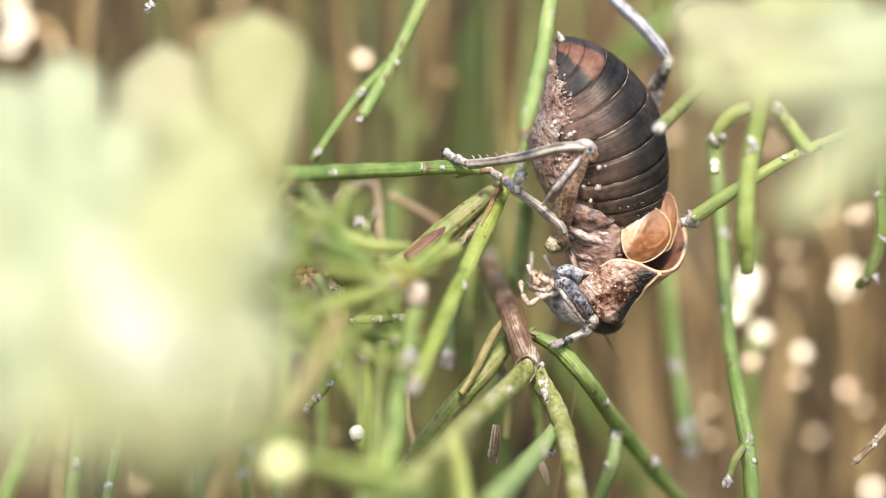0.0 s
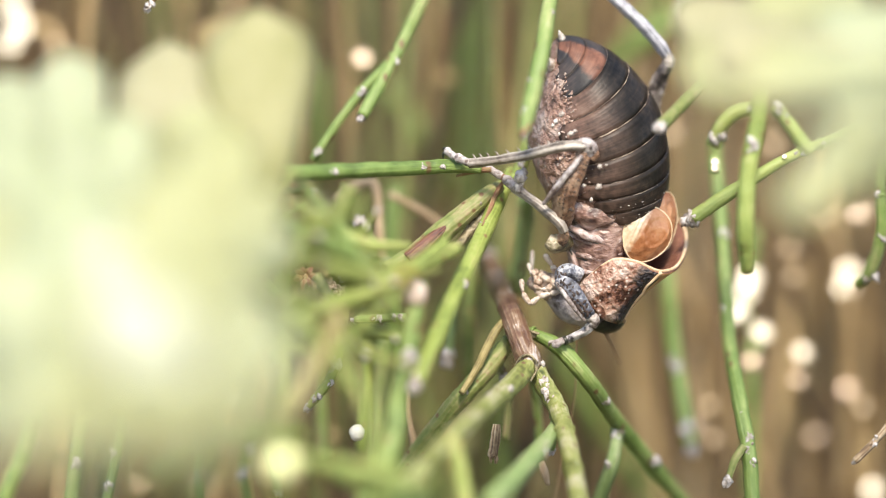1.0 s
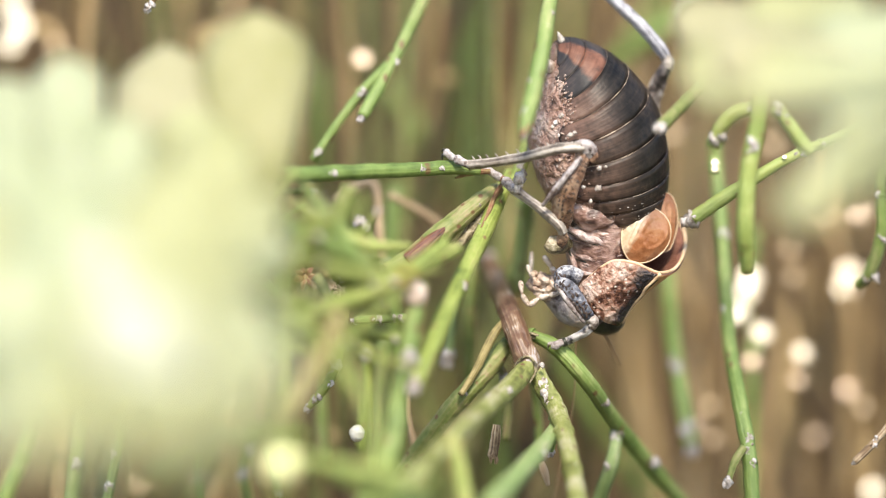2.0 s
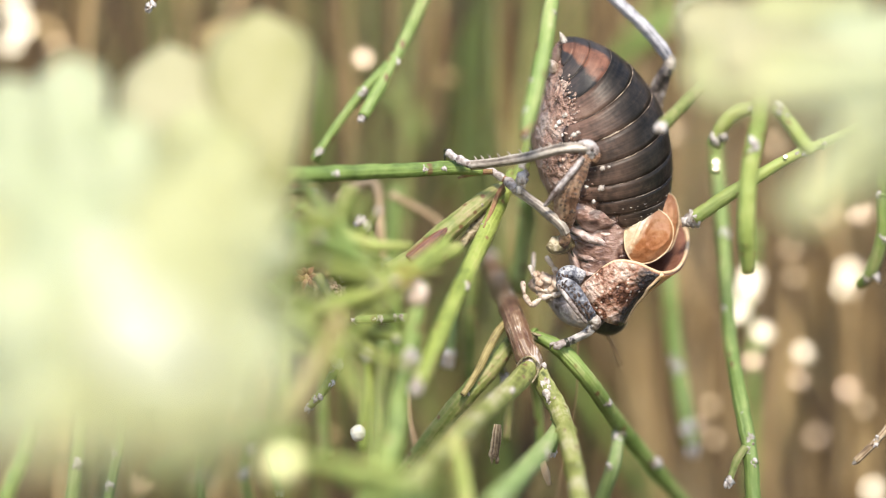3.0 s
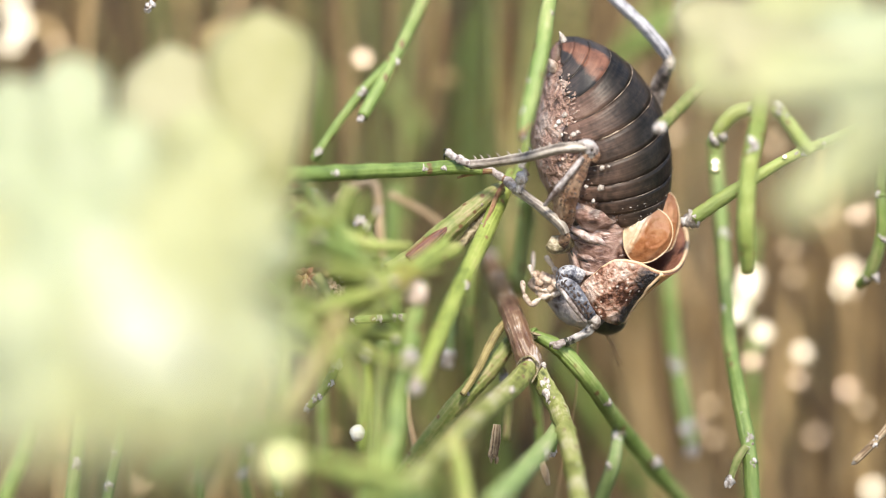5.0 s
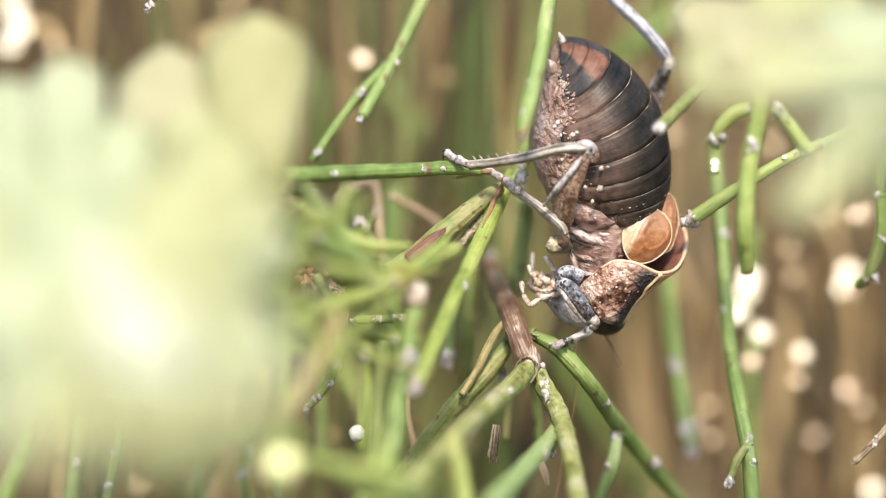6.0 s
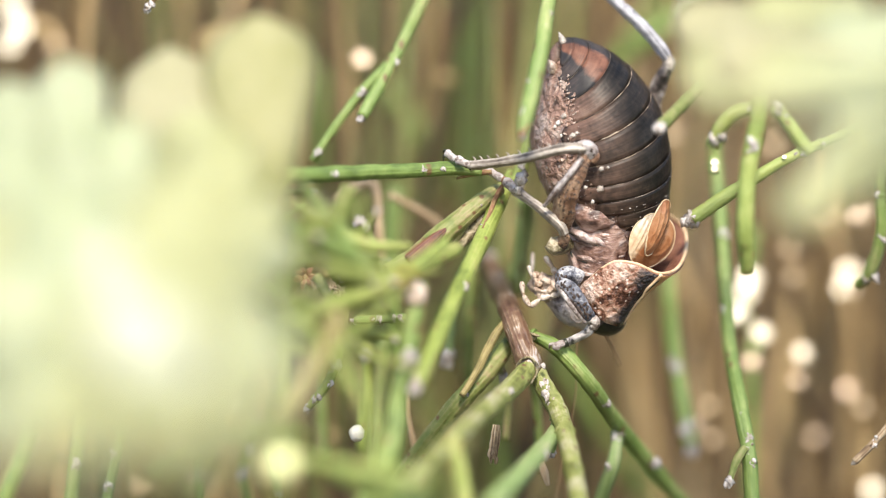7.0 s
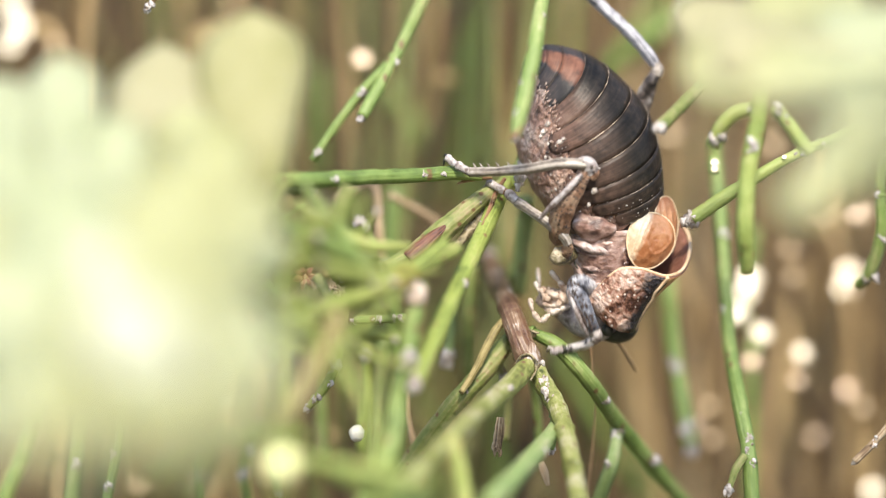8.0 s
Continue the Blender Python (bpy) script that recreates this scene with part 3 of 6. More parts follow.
    # dark rods below the folds imitate the shade in the creases
    for pts, w in (([(12.25, -2.7, 1.73), (13.46, -3.3, 1.17), (14.96, -3.6, 0.5), (16.87, -3.3, -0.17)], 0.16), ([(12.65, -2.6, 2.63), (14.3, -3.3, 2.18), (16.3, -3.5, 1.62), (17.21, -3.2, 0.95)], 0.12), ([(12.88, -2.4, -0.84), (14.42, -3.1, -1.34), (16.88, -3.2, -2.01)], 0.13), ([(12.1, -2.2, 0.95), (12.54, -2.5, -0.28), (13.11, -2.4, -1.62)], 0.15), ([(14.09, -3.1, -2.74), (14.74, -3.4, -2.51), (15.41, -3.5, -2.74)], 0.1)):
        Form().tube([(x, y * 1.2, z) for x, y, z in pts], [w * 0.2] + [w * 0.6] * (len(pts) - 2) + [w * 0.2], 8, 5, rough=0.8).make("crease", DARK, thorax, "dark line put in for shade below a fold")
    Form().ball((16.76, -3.3, 0.56), 0.24, (1.5, 0.4, 0.7), 10, 0.5).make("pit", DARK, thorax)
    for n in range(13):
        u, phi = rng.uniform(0.05, 0.75), rng.uniform(0.75, 2.3)
        way = rng.gauss(0.25, 0.5)
        pts = []
        for k in range(4):
            w = min(max(u + 0.05 * way * (k - 1.5), 0), 1) * 4
            i = min(int(w), 3)
            a, b = (td[i], tv[i]), (td[i + 1], tv[i + 1])
            mixd = Vector(a[0]).lerp(Vector(b[0]), w - i)
            mixv = Vector(a[1]).lerp(Vector(b[1]), w - i)
            pts.append(tuple(ring(mixd, mixv, 5.4 - 0.45 * w, 0.3, [phi + 0.13 * (k - 1.5)], 1.005)[0]))
        size = rng.uniform(0.06, 0.16)
        Form().tube(pts, [size * 0.3, size, size, size * 0.3], 8, 4, rough=0.5).make("wrinkle", FOLD if n % 3 else THORAX, thorax)
    # saddle-shaped shield, from its lower edge on the near side over the back to the far side
    rim = [(13.58, -3.2, -3.69), (14.81, -4.6, -2.5), (16.71, -5.5, -1.22), (18.92, -5.7, -1.39), (21.19, -4.8, -2.34), (23.19, -2.4, -1.74), (24.23, 0.6, 0.51), (23.86, 3.6, 2.56), (21.96, 5.2, 3.6), (19.23, 5.4, 3.03), (16.35, 5, 0.63)]
    fore = [(13.87, -2.9, -4.53), (14.62, -3.7, -5.86), (15.5, -3.9, -6.75), (16.64, -3.4, -7.32), (17.3, -2.2, -7.4), (17.8, -0.6, -6.95), (18.0, 1, -6.4), (17.9, 2.5, -6.0), (17.88, 3.5, -5.69), (17.16, 4, -5.13), (15.73, 4, -4.28)]
    a, b = spline(rim, 5), spline(fore, 5)
    rows = []
    for k in range(11):
        t = k / 10
        row = a * (1 - t) + b * t
        bulge = 0.5 * math.sin(t * math.pi)
        row[:, 1] -= bulge * np.linspace(1.2, -1.2, len(row))
        row[:, 0] -= bulge * 0.25
        row[:, 0] -= 1.3 * bulge * np.exp(-((np.arange(len(row)) - 27) / 8.0) ** 2)
        rows.append([r + np.array((0.12, 0.16, 0.12)) * noise.noise(Vector(r) * 2.2) for r in row])
    f = Form()
    f.sheet([[row[j] for row in rows] for j in range(len(a))], 0.28, [[(j / len(a) + 0.03 * k / len(rows), k / len(rows), 0) for k in range(len(rows))] for j in range(len(a))])
    shield = f.make("pronotum", [SADDLE, RIM, SADDLE_WARM, SADDLE_IN], bug, "mottled tan saddle-shaped neck shield with a dark keel")
    w = len(rows)
    for k, poly in enumerate(shield.data.polygons):
        j = (k // 2) // (w - 1) if k < 2 * (w - 1) * (len(a) - 1) else 0
        inner = k % 2 == 1 and k < 2 * (w - 1) * (len(a) - 1)
        poly.material_index = 3 if not inner else 0 if j < 20 + 0.25 * ((k // 2) % (w - 1)) else 2
    Form().tube([tuple(v + np.array((0, 0, 0.05))) for v in a[::2]], 0.17, 8, 2, rough=0.3).make("rim", RIM, shield, "raised cream-coloured rim")
    keel = [tuple(Vector(row[20 + k // 4]) + Vector((0.16, -0.24, -0.06))) for k, row in enumerate(rows)]
    Form().tube(keel, [0.2] * 6 + [0.17] * 5, 8, 2, rough=0.4).make("keel", RIM, shield, "pale side keel")
    # head
    f = Form()
    f.tube([(16.41, 0, -6.43), (14.87, -0.3, -6.48), (12.83, -0.8, -5.91), (11.3, -1, -4.78), (10.46, -1, -3.88)], [1.5, 1.65, 1.6, 1.3, 0.7], 24, 6, rough=0.1)
    head = f.make("head", FACE, bug, "grey head with tan mouthparts")
    Form().tube([(17.6, 0.2, -6.49), (16.8, 0, -6.93), (15.77, -0.3, -7.27), (14.53, -0.5, -7.49)], [1.1, 1.45, 1.3, 0.6], 20, 6).make("crown", DARK, head, "dark crown of the head")
    Form().ball((15.01, -2.4, -7), 0.62, (1, 0.7, 1.1), 14).make("eye", DARK, head)
    for x, size in (((9.3, -2.3, -3.2), 0.55), ((10.1, -2.5, -3.0), 0.5), ((10.9, -2.4, -3.5), 0.55), ((9.5, -2.4, -4.4), 0.5), ((10.4, -2.7, -4.0), 0.42), ((9.0, -2.0, -2.5), 0.4)):
        Form().ball(x, size, (1.1, 0.8, 0.8), 12, 0.8, size * 7).make("maxilla", TAN, head)
    Form().ball((10.1, -1.4, -3.5), 1.15, (1.05, 0.9, 1.0), 16, 0.7).ball((11.14, -0.8, -2.87), 0.8, (1.1, 1, 0.7), 14, 0.8).ball((9.5, -1.2, -3.99), 0.6, (1, 1, 1.2), 12, 0.8).ball((9.77, -1.4, -2.86), 0.5, (1, 1, 1.2), 12, 0.8).ball((10.55, -1.8, -4.66), 0.6, (1.2, 1, 0.8), 12, 0.8).make("mouthparts", TAN, head, "tan mouthparts")
    chains = ([(11.54, -2.4, -4.31), (10.52, -2.8, -4.53), (9.5, -3, -4.81), (8.5, -3, -5.59), (7.83, -2.9, -4.42), (7.66, -2.8, -3.08)], [(11.28, -1.8, -2.75), (10.76, -2, -1.74), (9.98, -2, -0.62)],
              [(9.99, -1.6, -3.65), (9.21, -1.6, -3.09), (8.59, -1.4, -2.3), (8.43, -1.2, -1.52)], [(9.37, 0.3, -3.78), (8.82, 1, -2.2), (8.89, 1.6, -0.23)], [(10.7, -2.4, -3.98), (9.73, -2.8, -4.08), (8.84, -2.8, -3.75)])
    for n, chain in enumerate(chains):
        for p, q in zip(chain, chain[1:]):
            p, q = Vector(p), Vector(q)
            w = 0.26 if n < 2 else 0.2
            Form().tube([tuple(p), tuple(p.lerp(q, 0.25)), tuple(p.lerp(q, 0.75)), tuple(q)], [w * 0.5, w * 0.85, w * 1.15, w * 0.6], 10, 4, rough=0.2).make("palp", PALP, head)
    Form().tube([(16.05, 0.8, -8.31), (16.71, 3, -9.38), (17.88, 7, -11.73)], [0.17, 0.14, 0.1], 8, 5).make("antenna", THREAD, head)
    Form().tube([(13.23, -0.5, -8.39), (13.21, 0.5, -11.24), (13.02, 1.5, -15.8), (11.46, 4, -23.89), (10.92, 5, -26.81)], [0.14, 0.08, 0.07, 0.06, 0.05], 8, 6).make("antenna", THREAD, head, "long thread-like antenna")
    return bug, abdomen


def segment(parent, name, points, radii, mat, flat, label="", ribbed=0):
    """One piece of a leg; the first piece of a leg carries the others."""
    return Form().tube(points, radii, 24, 9, ribbed, 0.1, 0.14, flat).make(name, mat, parent, label)


def spines(leg, line, side, count, size):
    f = Form()
    for i in range(count):
        c = at(line, (i + 0.8) / (count + 0.6))
        f.tube([c + Vector(side) * 0.4, c + Vector(side) * (0.45 + size * 0.6) + Vector((-0.3, 0, 0)) * size, c + Vector(side) * (0.45 + size) + Vector((-0.8, 0, 0)) * size], [0.17, 0.08, 0.015], 6, 2)
    f.make("spines", LEG, leg)


bug, abdomen = cricket()
hind_tibia = [(14.24, -7.6, 9.77), (13.44, -8.2, 9.97), (11.07, -8.2, 9.81), (8.06, -7.4, 9.06), (4.77, -6.2, 8.53), (2.56, -5.2, 8.33)]
hind_leg = segment(bug, "hind_leg", [(11.75, -4.6, 2.3), (11.7, -6.2, 3.6), (12.1, -7.4, 5.6), (13.2, -7.7, 8.0), (14.02, -7.6, 9.66)], [0.7, 1.02, 1.0, 0.78, 0.55], LEG_BROWN, 0.75, "grey hind leg with a spiny shin", ribbed=4)
segment(hind_leg, "femur_ridge", [(9.75, -7.2, 4.3), (10.75, -8.1, 5.6), (12.2, -8.7, 7.4), (13.45, -8.5, 9.0)], [0.16, 0.26, 0.28, 0.24], FOOT_PALE, 1.0)
segment(hind_leg, "knee", [(14.24, -7.6, 9.0), (14.3, -7.8, 9.65), (13.78, -8, 10.1), (12.9, -8, 10.08)], [0.5, 0.74, 0.66, 0.42], FOOT_PALE, 0.8)
segment(hind_leg, "knee_lobe", [(14.45, -7.7, 8.6), (14.75, -7.8, 9.2), (14.6, -7.8, 9.75)], [0.3, 0.42, 0.2], LEG_BROWN, 0.9)
Form().ball((14.35, -8.55, 9.75), 0.17, (1, 0.3, 1.2), 10, 0.6).ball((14.6, -8.4, 9.3), 0.12, (1, 0.3, 1.2), 8, 0.6).ball((13.5, -8.6, 10.15), 0.1, (1.5, 0.3, 1), 8, 0.6).make("knee_mark", SPOT, hind_leg, "dark mark on the knee")
segment(hind_leg, "tibia", hind_tibia, [0.36, 0.54, 0.56, 0.52, 0.48, 0.52], LEG, 0.85, ribbed=4)
segment(hind_leg, "tarsus", [(2.67, -5.2, 8.28), (2.44, -5.3, 8.39), (1.89, -5.3, 8.61), (1.39, -5.1, 8.89), (1.28, -5, 8.95)], [0.26, 0.38, 0.38, 0.48, 0.26], FOOT_PALE, 0.75)
segment(hind_leg, "joint", [(1.39, -5, 8.84), (1.22, -4.9, 8.95)], [0.34, 0.34], DARK, 0.9)
segment(hind_leg, "tarsus", [(1.28, -4.9, 8.9), (1.06, -4.9, 9.01), (0.61, -4.7, 9.29), (0.28, -4.5, 9.58), (0.11, -4.4, 9.69)], [0.22, 0.33, 0.34, 0.42, 0.18], FOOT_PALE, 0.7)
segment(hind_leg, "joint", [(2.78, -5.2, 8.22), (2.56, -5.2, 8.33)], [0.42, 0.36], DARK, 0.9)
segment(hind_leg, "claw", [(0.45, -4.4, 9.41), (0, -4.3, 9.3), (-0.06, -4.2, 8.75)], [0.16, 0.16, 0.03], DARK, 1.0)
segment(hind_leg, "claw", [(0.33, -4.2, 9.64), (0.06, -3.8, 9.87), (-0.17, -3.6, 9.66)], [0.14, 0.12, 0.03], DARK, 1.0)
spines(hind_leg, hind_tibia[2:], (0, -0.2, 1), 9, 0.42)
far_leg = segment(bug, "hind_leg", [(20.58, 4, 12.88), (21.26, 3, 15.69), (22, 2, 17.52), (22.51, 2, 18.65)], [0.85, 0.8, 0.66, 0.52], LEG_DARK, 0.7, "grey hind leg stretched behind the body", ribbed=4)
segment(far_leg, "knee", [(22.51, 2, 18.09), (22.62, 2, 18.77), (22.34, 2, 19.45)], [0.5, 0.62, 0.45], LEG, 0.9)
segment(far_leg, "tibia", [(22.56, 2, 18.88), (22, 2, 19.9), (20.18, 2, 22.17), (17.92, 2, 24.32), (15.36, 2, 26.7)], [0.5, 0.56, 0.6, 0.55, 0.5], LEG_PALE, 0.9, ribbed=4)
mid_leg = segment(bug, "middle_leg", [(12.24, -3, 0.73), (11.49, -4, 0.39), (10.8, -4.6, 0.5), (10.24, -4.6, 0.83)], [0.7, 0.8, 0.85, 0.6], COXA, 0.9, "grey middle leg gripping a shoot")
segment(mid_leg, "femur", [(11.19, -4.4, 0.28), (11.77, -5.4, 1.17), (11.75, -6, 1.83)], [0.6, 0.55, 0.4], LEG_BROWN, 0.9, ribbed=4)
segment(mid_leg, "tibia", [(11.81, -6, 1.61), (11.3, -6.3, 2.49), (9.76, -5.8, 3.83), (7.85, -4.6, 5.34), (6.91, -4.2, 5.96)], [0.45, 0.5, 0.46, 0.48, 0.5], LEG, 0.9, ribbed=4)
segment(mid_leg, "tarsus", [(7.13, -4.2, 5.8), (6.75, -4, 6.19), (6.25, -3.8, 6.69), (5.92, -3.6, 6.98)], [0.4, 0.44, 0.48, 0.3], FOOT_PALE, 0.8)
segment(mid_leg, "joint", [(5.97, -3.6, 6.92), (5.81, -3.5, 7.03)], [0.34, 0.34], LEG_BROWN, 0.9)
segment(mid_leg, "tarsus", [(5.86, -3.6, 6.98), (5.53, -3.4, 7.2), (5.03, -3.1, 7.49), (4.36, -2.8, 7.94), (4.09, -2.6, 8.06)], [0.28, 0.4, 0.34, 0.36, 0.2], FOOT_PALE, 0.8)
segment(mid_leg, "claw", [(5.37, -3, 7.21), (4.36, -2.8, 7.89), (3.81, -2.4, 7.56)], [0.3, 0.2, 0.05], LEG, 1.0)
fore_leg = segment(bug, "fore_leg", [(13.29, -3.4, -2.74), (12.31, -4.2, -2.28), (11.58, -4.6, -2.5), (11.35, -4.8, -3.28)], [0.75, 0.74, 0.64, 0.4], LEG_BLUE, 0.9, "blue-grey spotted foreleg gripping a shoot")
segment(fore_leg, "femur", [(11.23, -5, -3.06), (12.22, -5.4, -3.94), (13.33, -5.4, -5.33), (14.34, -5, -6.73)], [0.55, 0.92, 0.86, 0.6], LEG_BLUE, 0.8, ribbed=4)
segment(fore_leg, "femur_ridge", [(11.11, -5.4, -3.39), (11.75, -6, -4.38), (12.75, -6, -5.82), (13.88, -5.4, -7.16)], [0.16, 0.22, 0.22, 0.14], FOOT_PALE, 1.0)
segment(fore_leg, "knee", [(14.12, -5, -6.62), (14.8, -4.8, -7.06), (14.58, -4.6, -7.74)], [0.5, 0.55, 0.42], FOOT, 0.9)
segment(fore_leg, "tibia", [(14.69, -4.8, -7.29), (14.03, -4.4, -8.13), (12.88, -4, -8.75), (11.84, -3.4, -9.21)], [0.42, 0.42, 0.38, 0.34], LEG_BAND, 0.9, ribbed=4)
segment(fore_leg, "tarsus", [(12.05, -3.8, -9.09), (11.48, -4.2, -9.25), (11.03, -4.2, -9.53), (10.76, -4, -9.7)], [0.3, 0.34, 0.36, 0.16], FOOT_PALE, 0.9)
segment(fore_leg, "joint", [(12.1, -3.9, -9.09), (11.82, -4, -9.2)], [0.45, 0.42], DARK, 0.9)
segment(fore_leg, "claw", [(11.14, -4.2, -9.31), (10.48, -4, -9.31), (10.38, -3.6, -9.77)], [0.22, 0.15, 0.04], FOOT, 1.0)


def spots(leg, line, radius, rows, count, seed, size=0.2, slant=0.0):
    """Dark flat spots in rows along the near side of a leg."""
    rng = random.Random(seed)
    for off in rows:
        for i in range(count):
            c = at(line, (i + 0.5 + rng.uniform(-0.2, 0.2)) / count)
            e = at(line, min(1.0, (i + 0.6) / count)) - c
            side = Vector((-e.z, 0, e.x)).normalized() * off * radius
            Form().ball((c.x + side.x, c.y - radius * math.sqrt(max(0.05, 1 - off * off)) * 0.97, c.z + side.z), size * rng.uniform(0.6, 1.2), (0.7, 0.15, 1.4), 8, 0.8, slant * (1 if off > 0 else -1) + rng.uniform(-0.4, 0.4)).make("spot", SPOT, leg)


spots(hind_leg, [(11.8, -6.4, 3.6), (12.15, -7.5, 5.6), (13.2, -7.8, 8.0), (13.8, -7.7, 9.2)], 1.05, (-0.55, -0.2, 0.2, 0.55), 13, 8, 0.13, 0.9)
spots(fore_leg, [(13.29, -3.4, -2.74), (12.31, -4.2, -2.28), (11.58, -4.6, -2.5), (11.35, -4.8, -3.28)], 0.72, (-0.5, 0.0, 0.5), 5, 14, 0.2, 0.3)
spots(fore_leg, [(11.45, -5, -3.28), (12.22, -5.4, -3.94), (13.33, -5.4, -5.33), (14.23, -5, -6.62)], 0.84, (-0.45, 0.0, 0.45), 9, 3, 0.2, 0.5)


def tegmen(centre, long_way, wide_way, long, wide, dome, label, mirror):
    """A small domed wing cover: raised ridges along one side, a dished oval window on the other."""
    c, u, v = Vector(centre), Vector(long_way).normalized(), Vector(wide_way)
    v = (v - u * v.dot(u)).normalized()
    n = u.cross(v)
    if n.y > 0:
        n = -n

    def bump(x, at_x, width):
        return math.exp(-((x - at_x) / width) ** 2)

    def place(r, a, lift=0.0):
        egg = 1 + 0.12 * math.cos(a)
        p, q = r * math.cos(a), r * math.sin(a)
        high = dome * (1 - r ** 2.4) + 0.04 * math.sin(a * 5 + r * 9) * r
        if mirror:
            # ridges run side by side along the pale margin
            for where, tall in ((0.5, 0.1), (0.66, 0.13), (0.83, 0.1)):
                high += tall * bump(q + 0.18 * p * p, where, 0.05)
            oval = math.hypot((p - 0.22) / 0.6, (q + 0.2) / 0.5)
            high += 0.06 * bump(oval, 1.0, 0.16) - 0.12 * max(0.0, 1 - oval * oval) + 0.02 * bump(oval, 0.6, 0.14)
        else:
            for where in (-0.5, -0.1, 0.3, 0.65):
                high += 0.05 * bump(q, where, 0.06)
        return c + u * (long * p) + v * (wide * q * egg) + n * (high + lift)

    f = Form()
    radii = [0.01 + 0.99 * i / 30 for i in range(31)]
    turns = [2 * math.pi * j / 72 for j in range(72)]
    f.grid([[place(q, a) for a in turns] for q in radii] + [[place(q, a, -0.1) for a in turns] for q in reversed(radii)],
           grain=[[(q * math.cos(a), q * math.sin(a), 0) for a in turns] for q in radii + radii[::-1]])
    wing = f.make("tegmen", WING if mirror else WING_FAR, bug, label)
    Form().tube([place(1.0, 2 * math.pi * j / 36) for j in range(37)], 0.075, 8, 1, rough=0.4).make("wing_rim", WING_PALE, wing, "cream wing edge")
    return wing


near_wing = tegmen((20.0, -3.2, 1.35), (0.5, 0.1, 0.86), (-0.76, -0.25, 0.44), 2.85, 2.5, 0.9, "amber domed wing cover with cream veins", True)
far_wing = tegmen((22.05, -1.4, 2.7), (0.05, 0.1, 1.0), (-0.78, -0.55, 0.1), 2.95, 1.55, 0.7, "amber wing cover folded under the other", False)


# ---- the branch that carries the cricket ----
BRANCH = (8.44, -3, -11.13)
branch = thing("broom_branch", BRANCH, "forked broom branch, brown bark at the fork and green grooved shoots", "branch")
Form().tube([(4.69, 24, -0.84), (5.59, 12, -3.44), (6.65, 0, -6.43), (7.6, -3, -9.17), (8.5, -3.8, -11.3), (8.7, -4.4, -12.2)], [0.9, 1.0, 1.1, 1.2, 1.2, 0.5], 32, 8, 9, 0.03, 0.16).make("woody_stem", BARK, branch, "brown woody stem with grey ridges")
Form().ball((8.45, -4.2, -11.1), 1.15, (0.9, 0.8, 1.3), 18, 0.6).make("knot", BARK, branch)
shoot(branch, [(8.75, -3.3, -10.9), (7.75, -5.8, -12.3), (5.23, -12, -14.39), (0.84, -26, -17.47), (-4.68, -42, -22.36)], [0.8, 1.2, 1.15, 1.1, 1.15], STEM_AGED, [(0.12, 0.45, -0.3), (0.3, 0.4, 0.3)])
shoot(branch, [(8.5, -2.8, -10.8), (10.0, -4, -13.7), (11.18, -5, -15.79), (12.08, -11, -19.08), (12.87, -19, -24.51)], [1.0, 1.15, 1.15, 1.05, 1.05], STEM_AGED, [(0.22, 0.55, 0.1), (0.36, 0.6, -0.2), (0.48, 0.55, 0.3), (0.66, 0.5, 0.0), (0.85, 0.45, 0.2)])
Form().ball((8.5, -2.9, -8.45), 0.55, (1.3, 0.6, 0.6), 14, 0.7, 0.5).ball((9.0, -3.2, -8.35), 0.3, (1.6, 0.6, 0.5), 12, 0.7, 0.3).make("node", COXA, branch)
shoot(branch, [(7.97, -1.5, -8.14), (11.25, -2.5, -9.74), (14.35, -2, -13.12), (18.06, 5, -18.24), (25.38, 16, -27.03)], [0.45, 0.92, 0.92, 0.95, 0.95], STEM, [(0.06, 0.3, 0), (0.62, 0.55, 0.2), (0.86, 0.5, 0.6)])
shoot(branch, [(17.71, 4.8, -17.88), (16.93, 4, -21.89), (15.58, 7, -26.38)], [0.6, 0.8, 0.8], STEM_BLUE, [(0.1, 0.6, -0.2), (0.5, 0.35, -0.3)])
shoot(branch, [(11.23, -5, -15.96), (10.73, -7, -17.91), (7.8, -19, -20.51), (3.9, -32, -23.58)], [0.5, 0.85, 1.1, 1.3], STEM_BLUE, [(0.1, 0.4, 0.1), (0.55, 0.6, 0.3)])
shoot(branch, [(11.21, -4, -16.67), (10.94, -3.5, -18.65), (10.73, -3, -19.96)], 0.35, STEM, tip=0.5)
shoot(branch, [(6.82, 0, -8.96), (4.27, -1, -12.03), (1.74, -2, -14.8), (-2.77, 1, -20.58), (-7.68, 6, -27.46)], [0.9, 1.15, 1.15, 1.05, 1.0], STEM_OLIVE, [(0.3, 0.3, 0.2), (0.38, 0.3, -0.3), (0.47, 0.25, 0.1)], ribs=7)
shoot(branch, [(6.41, -1, -6.69), (4.93, -2, -8.63), (3.24, -3, -11.96), (1.73, -4, -14.33)], [0.3, 0.5, 0.45, 0.35], STEM_TAN, (), ribs=5, name="dry_shoot")
shoot(branch, [(6.76, 2.5, 7.66), (5.86, 0, 5.69), (3.66, -6, 0.89), (0.87, -14, -4.82), (-2.58, -24, -12.58)], [0.7, 0.95, 0.98, 0.98, 0.95], STEM_LIGHT, [(0.45, 0.55, -0.1), (0.7, 0.4, 0.5)], tip=1.0)
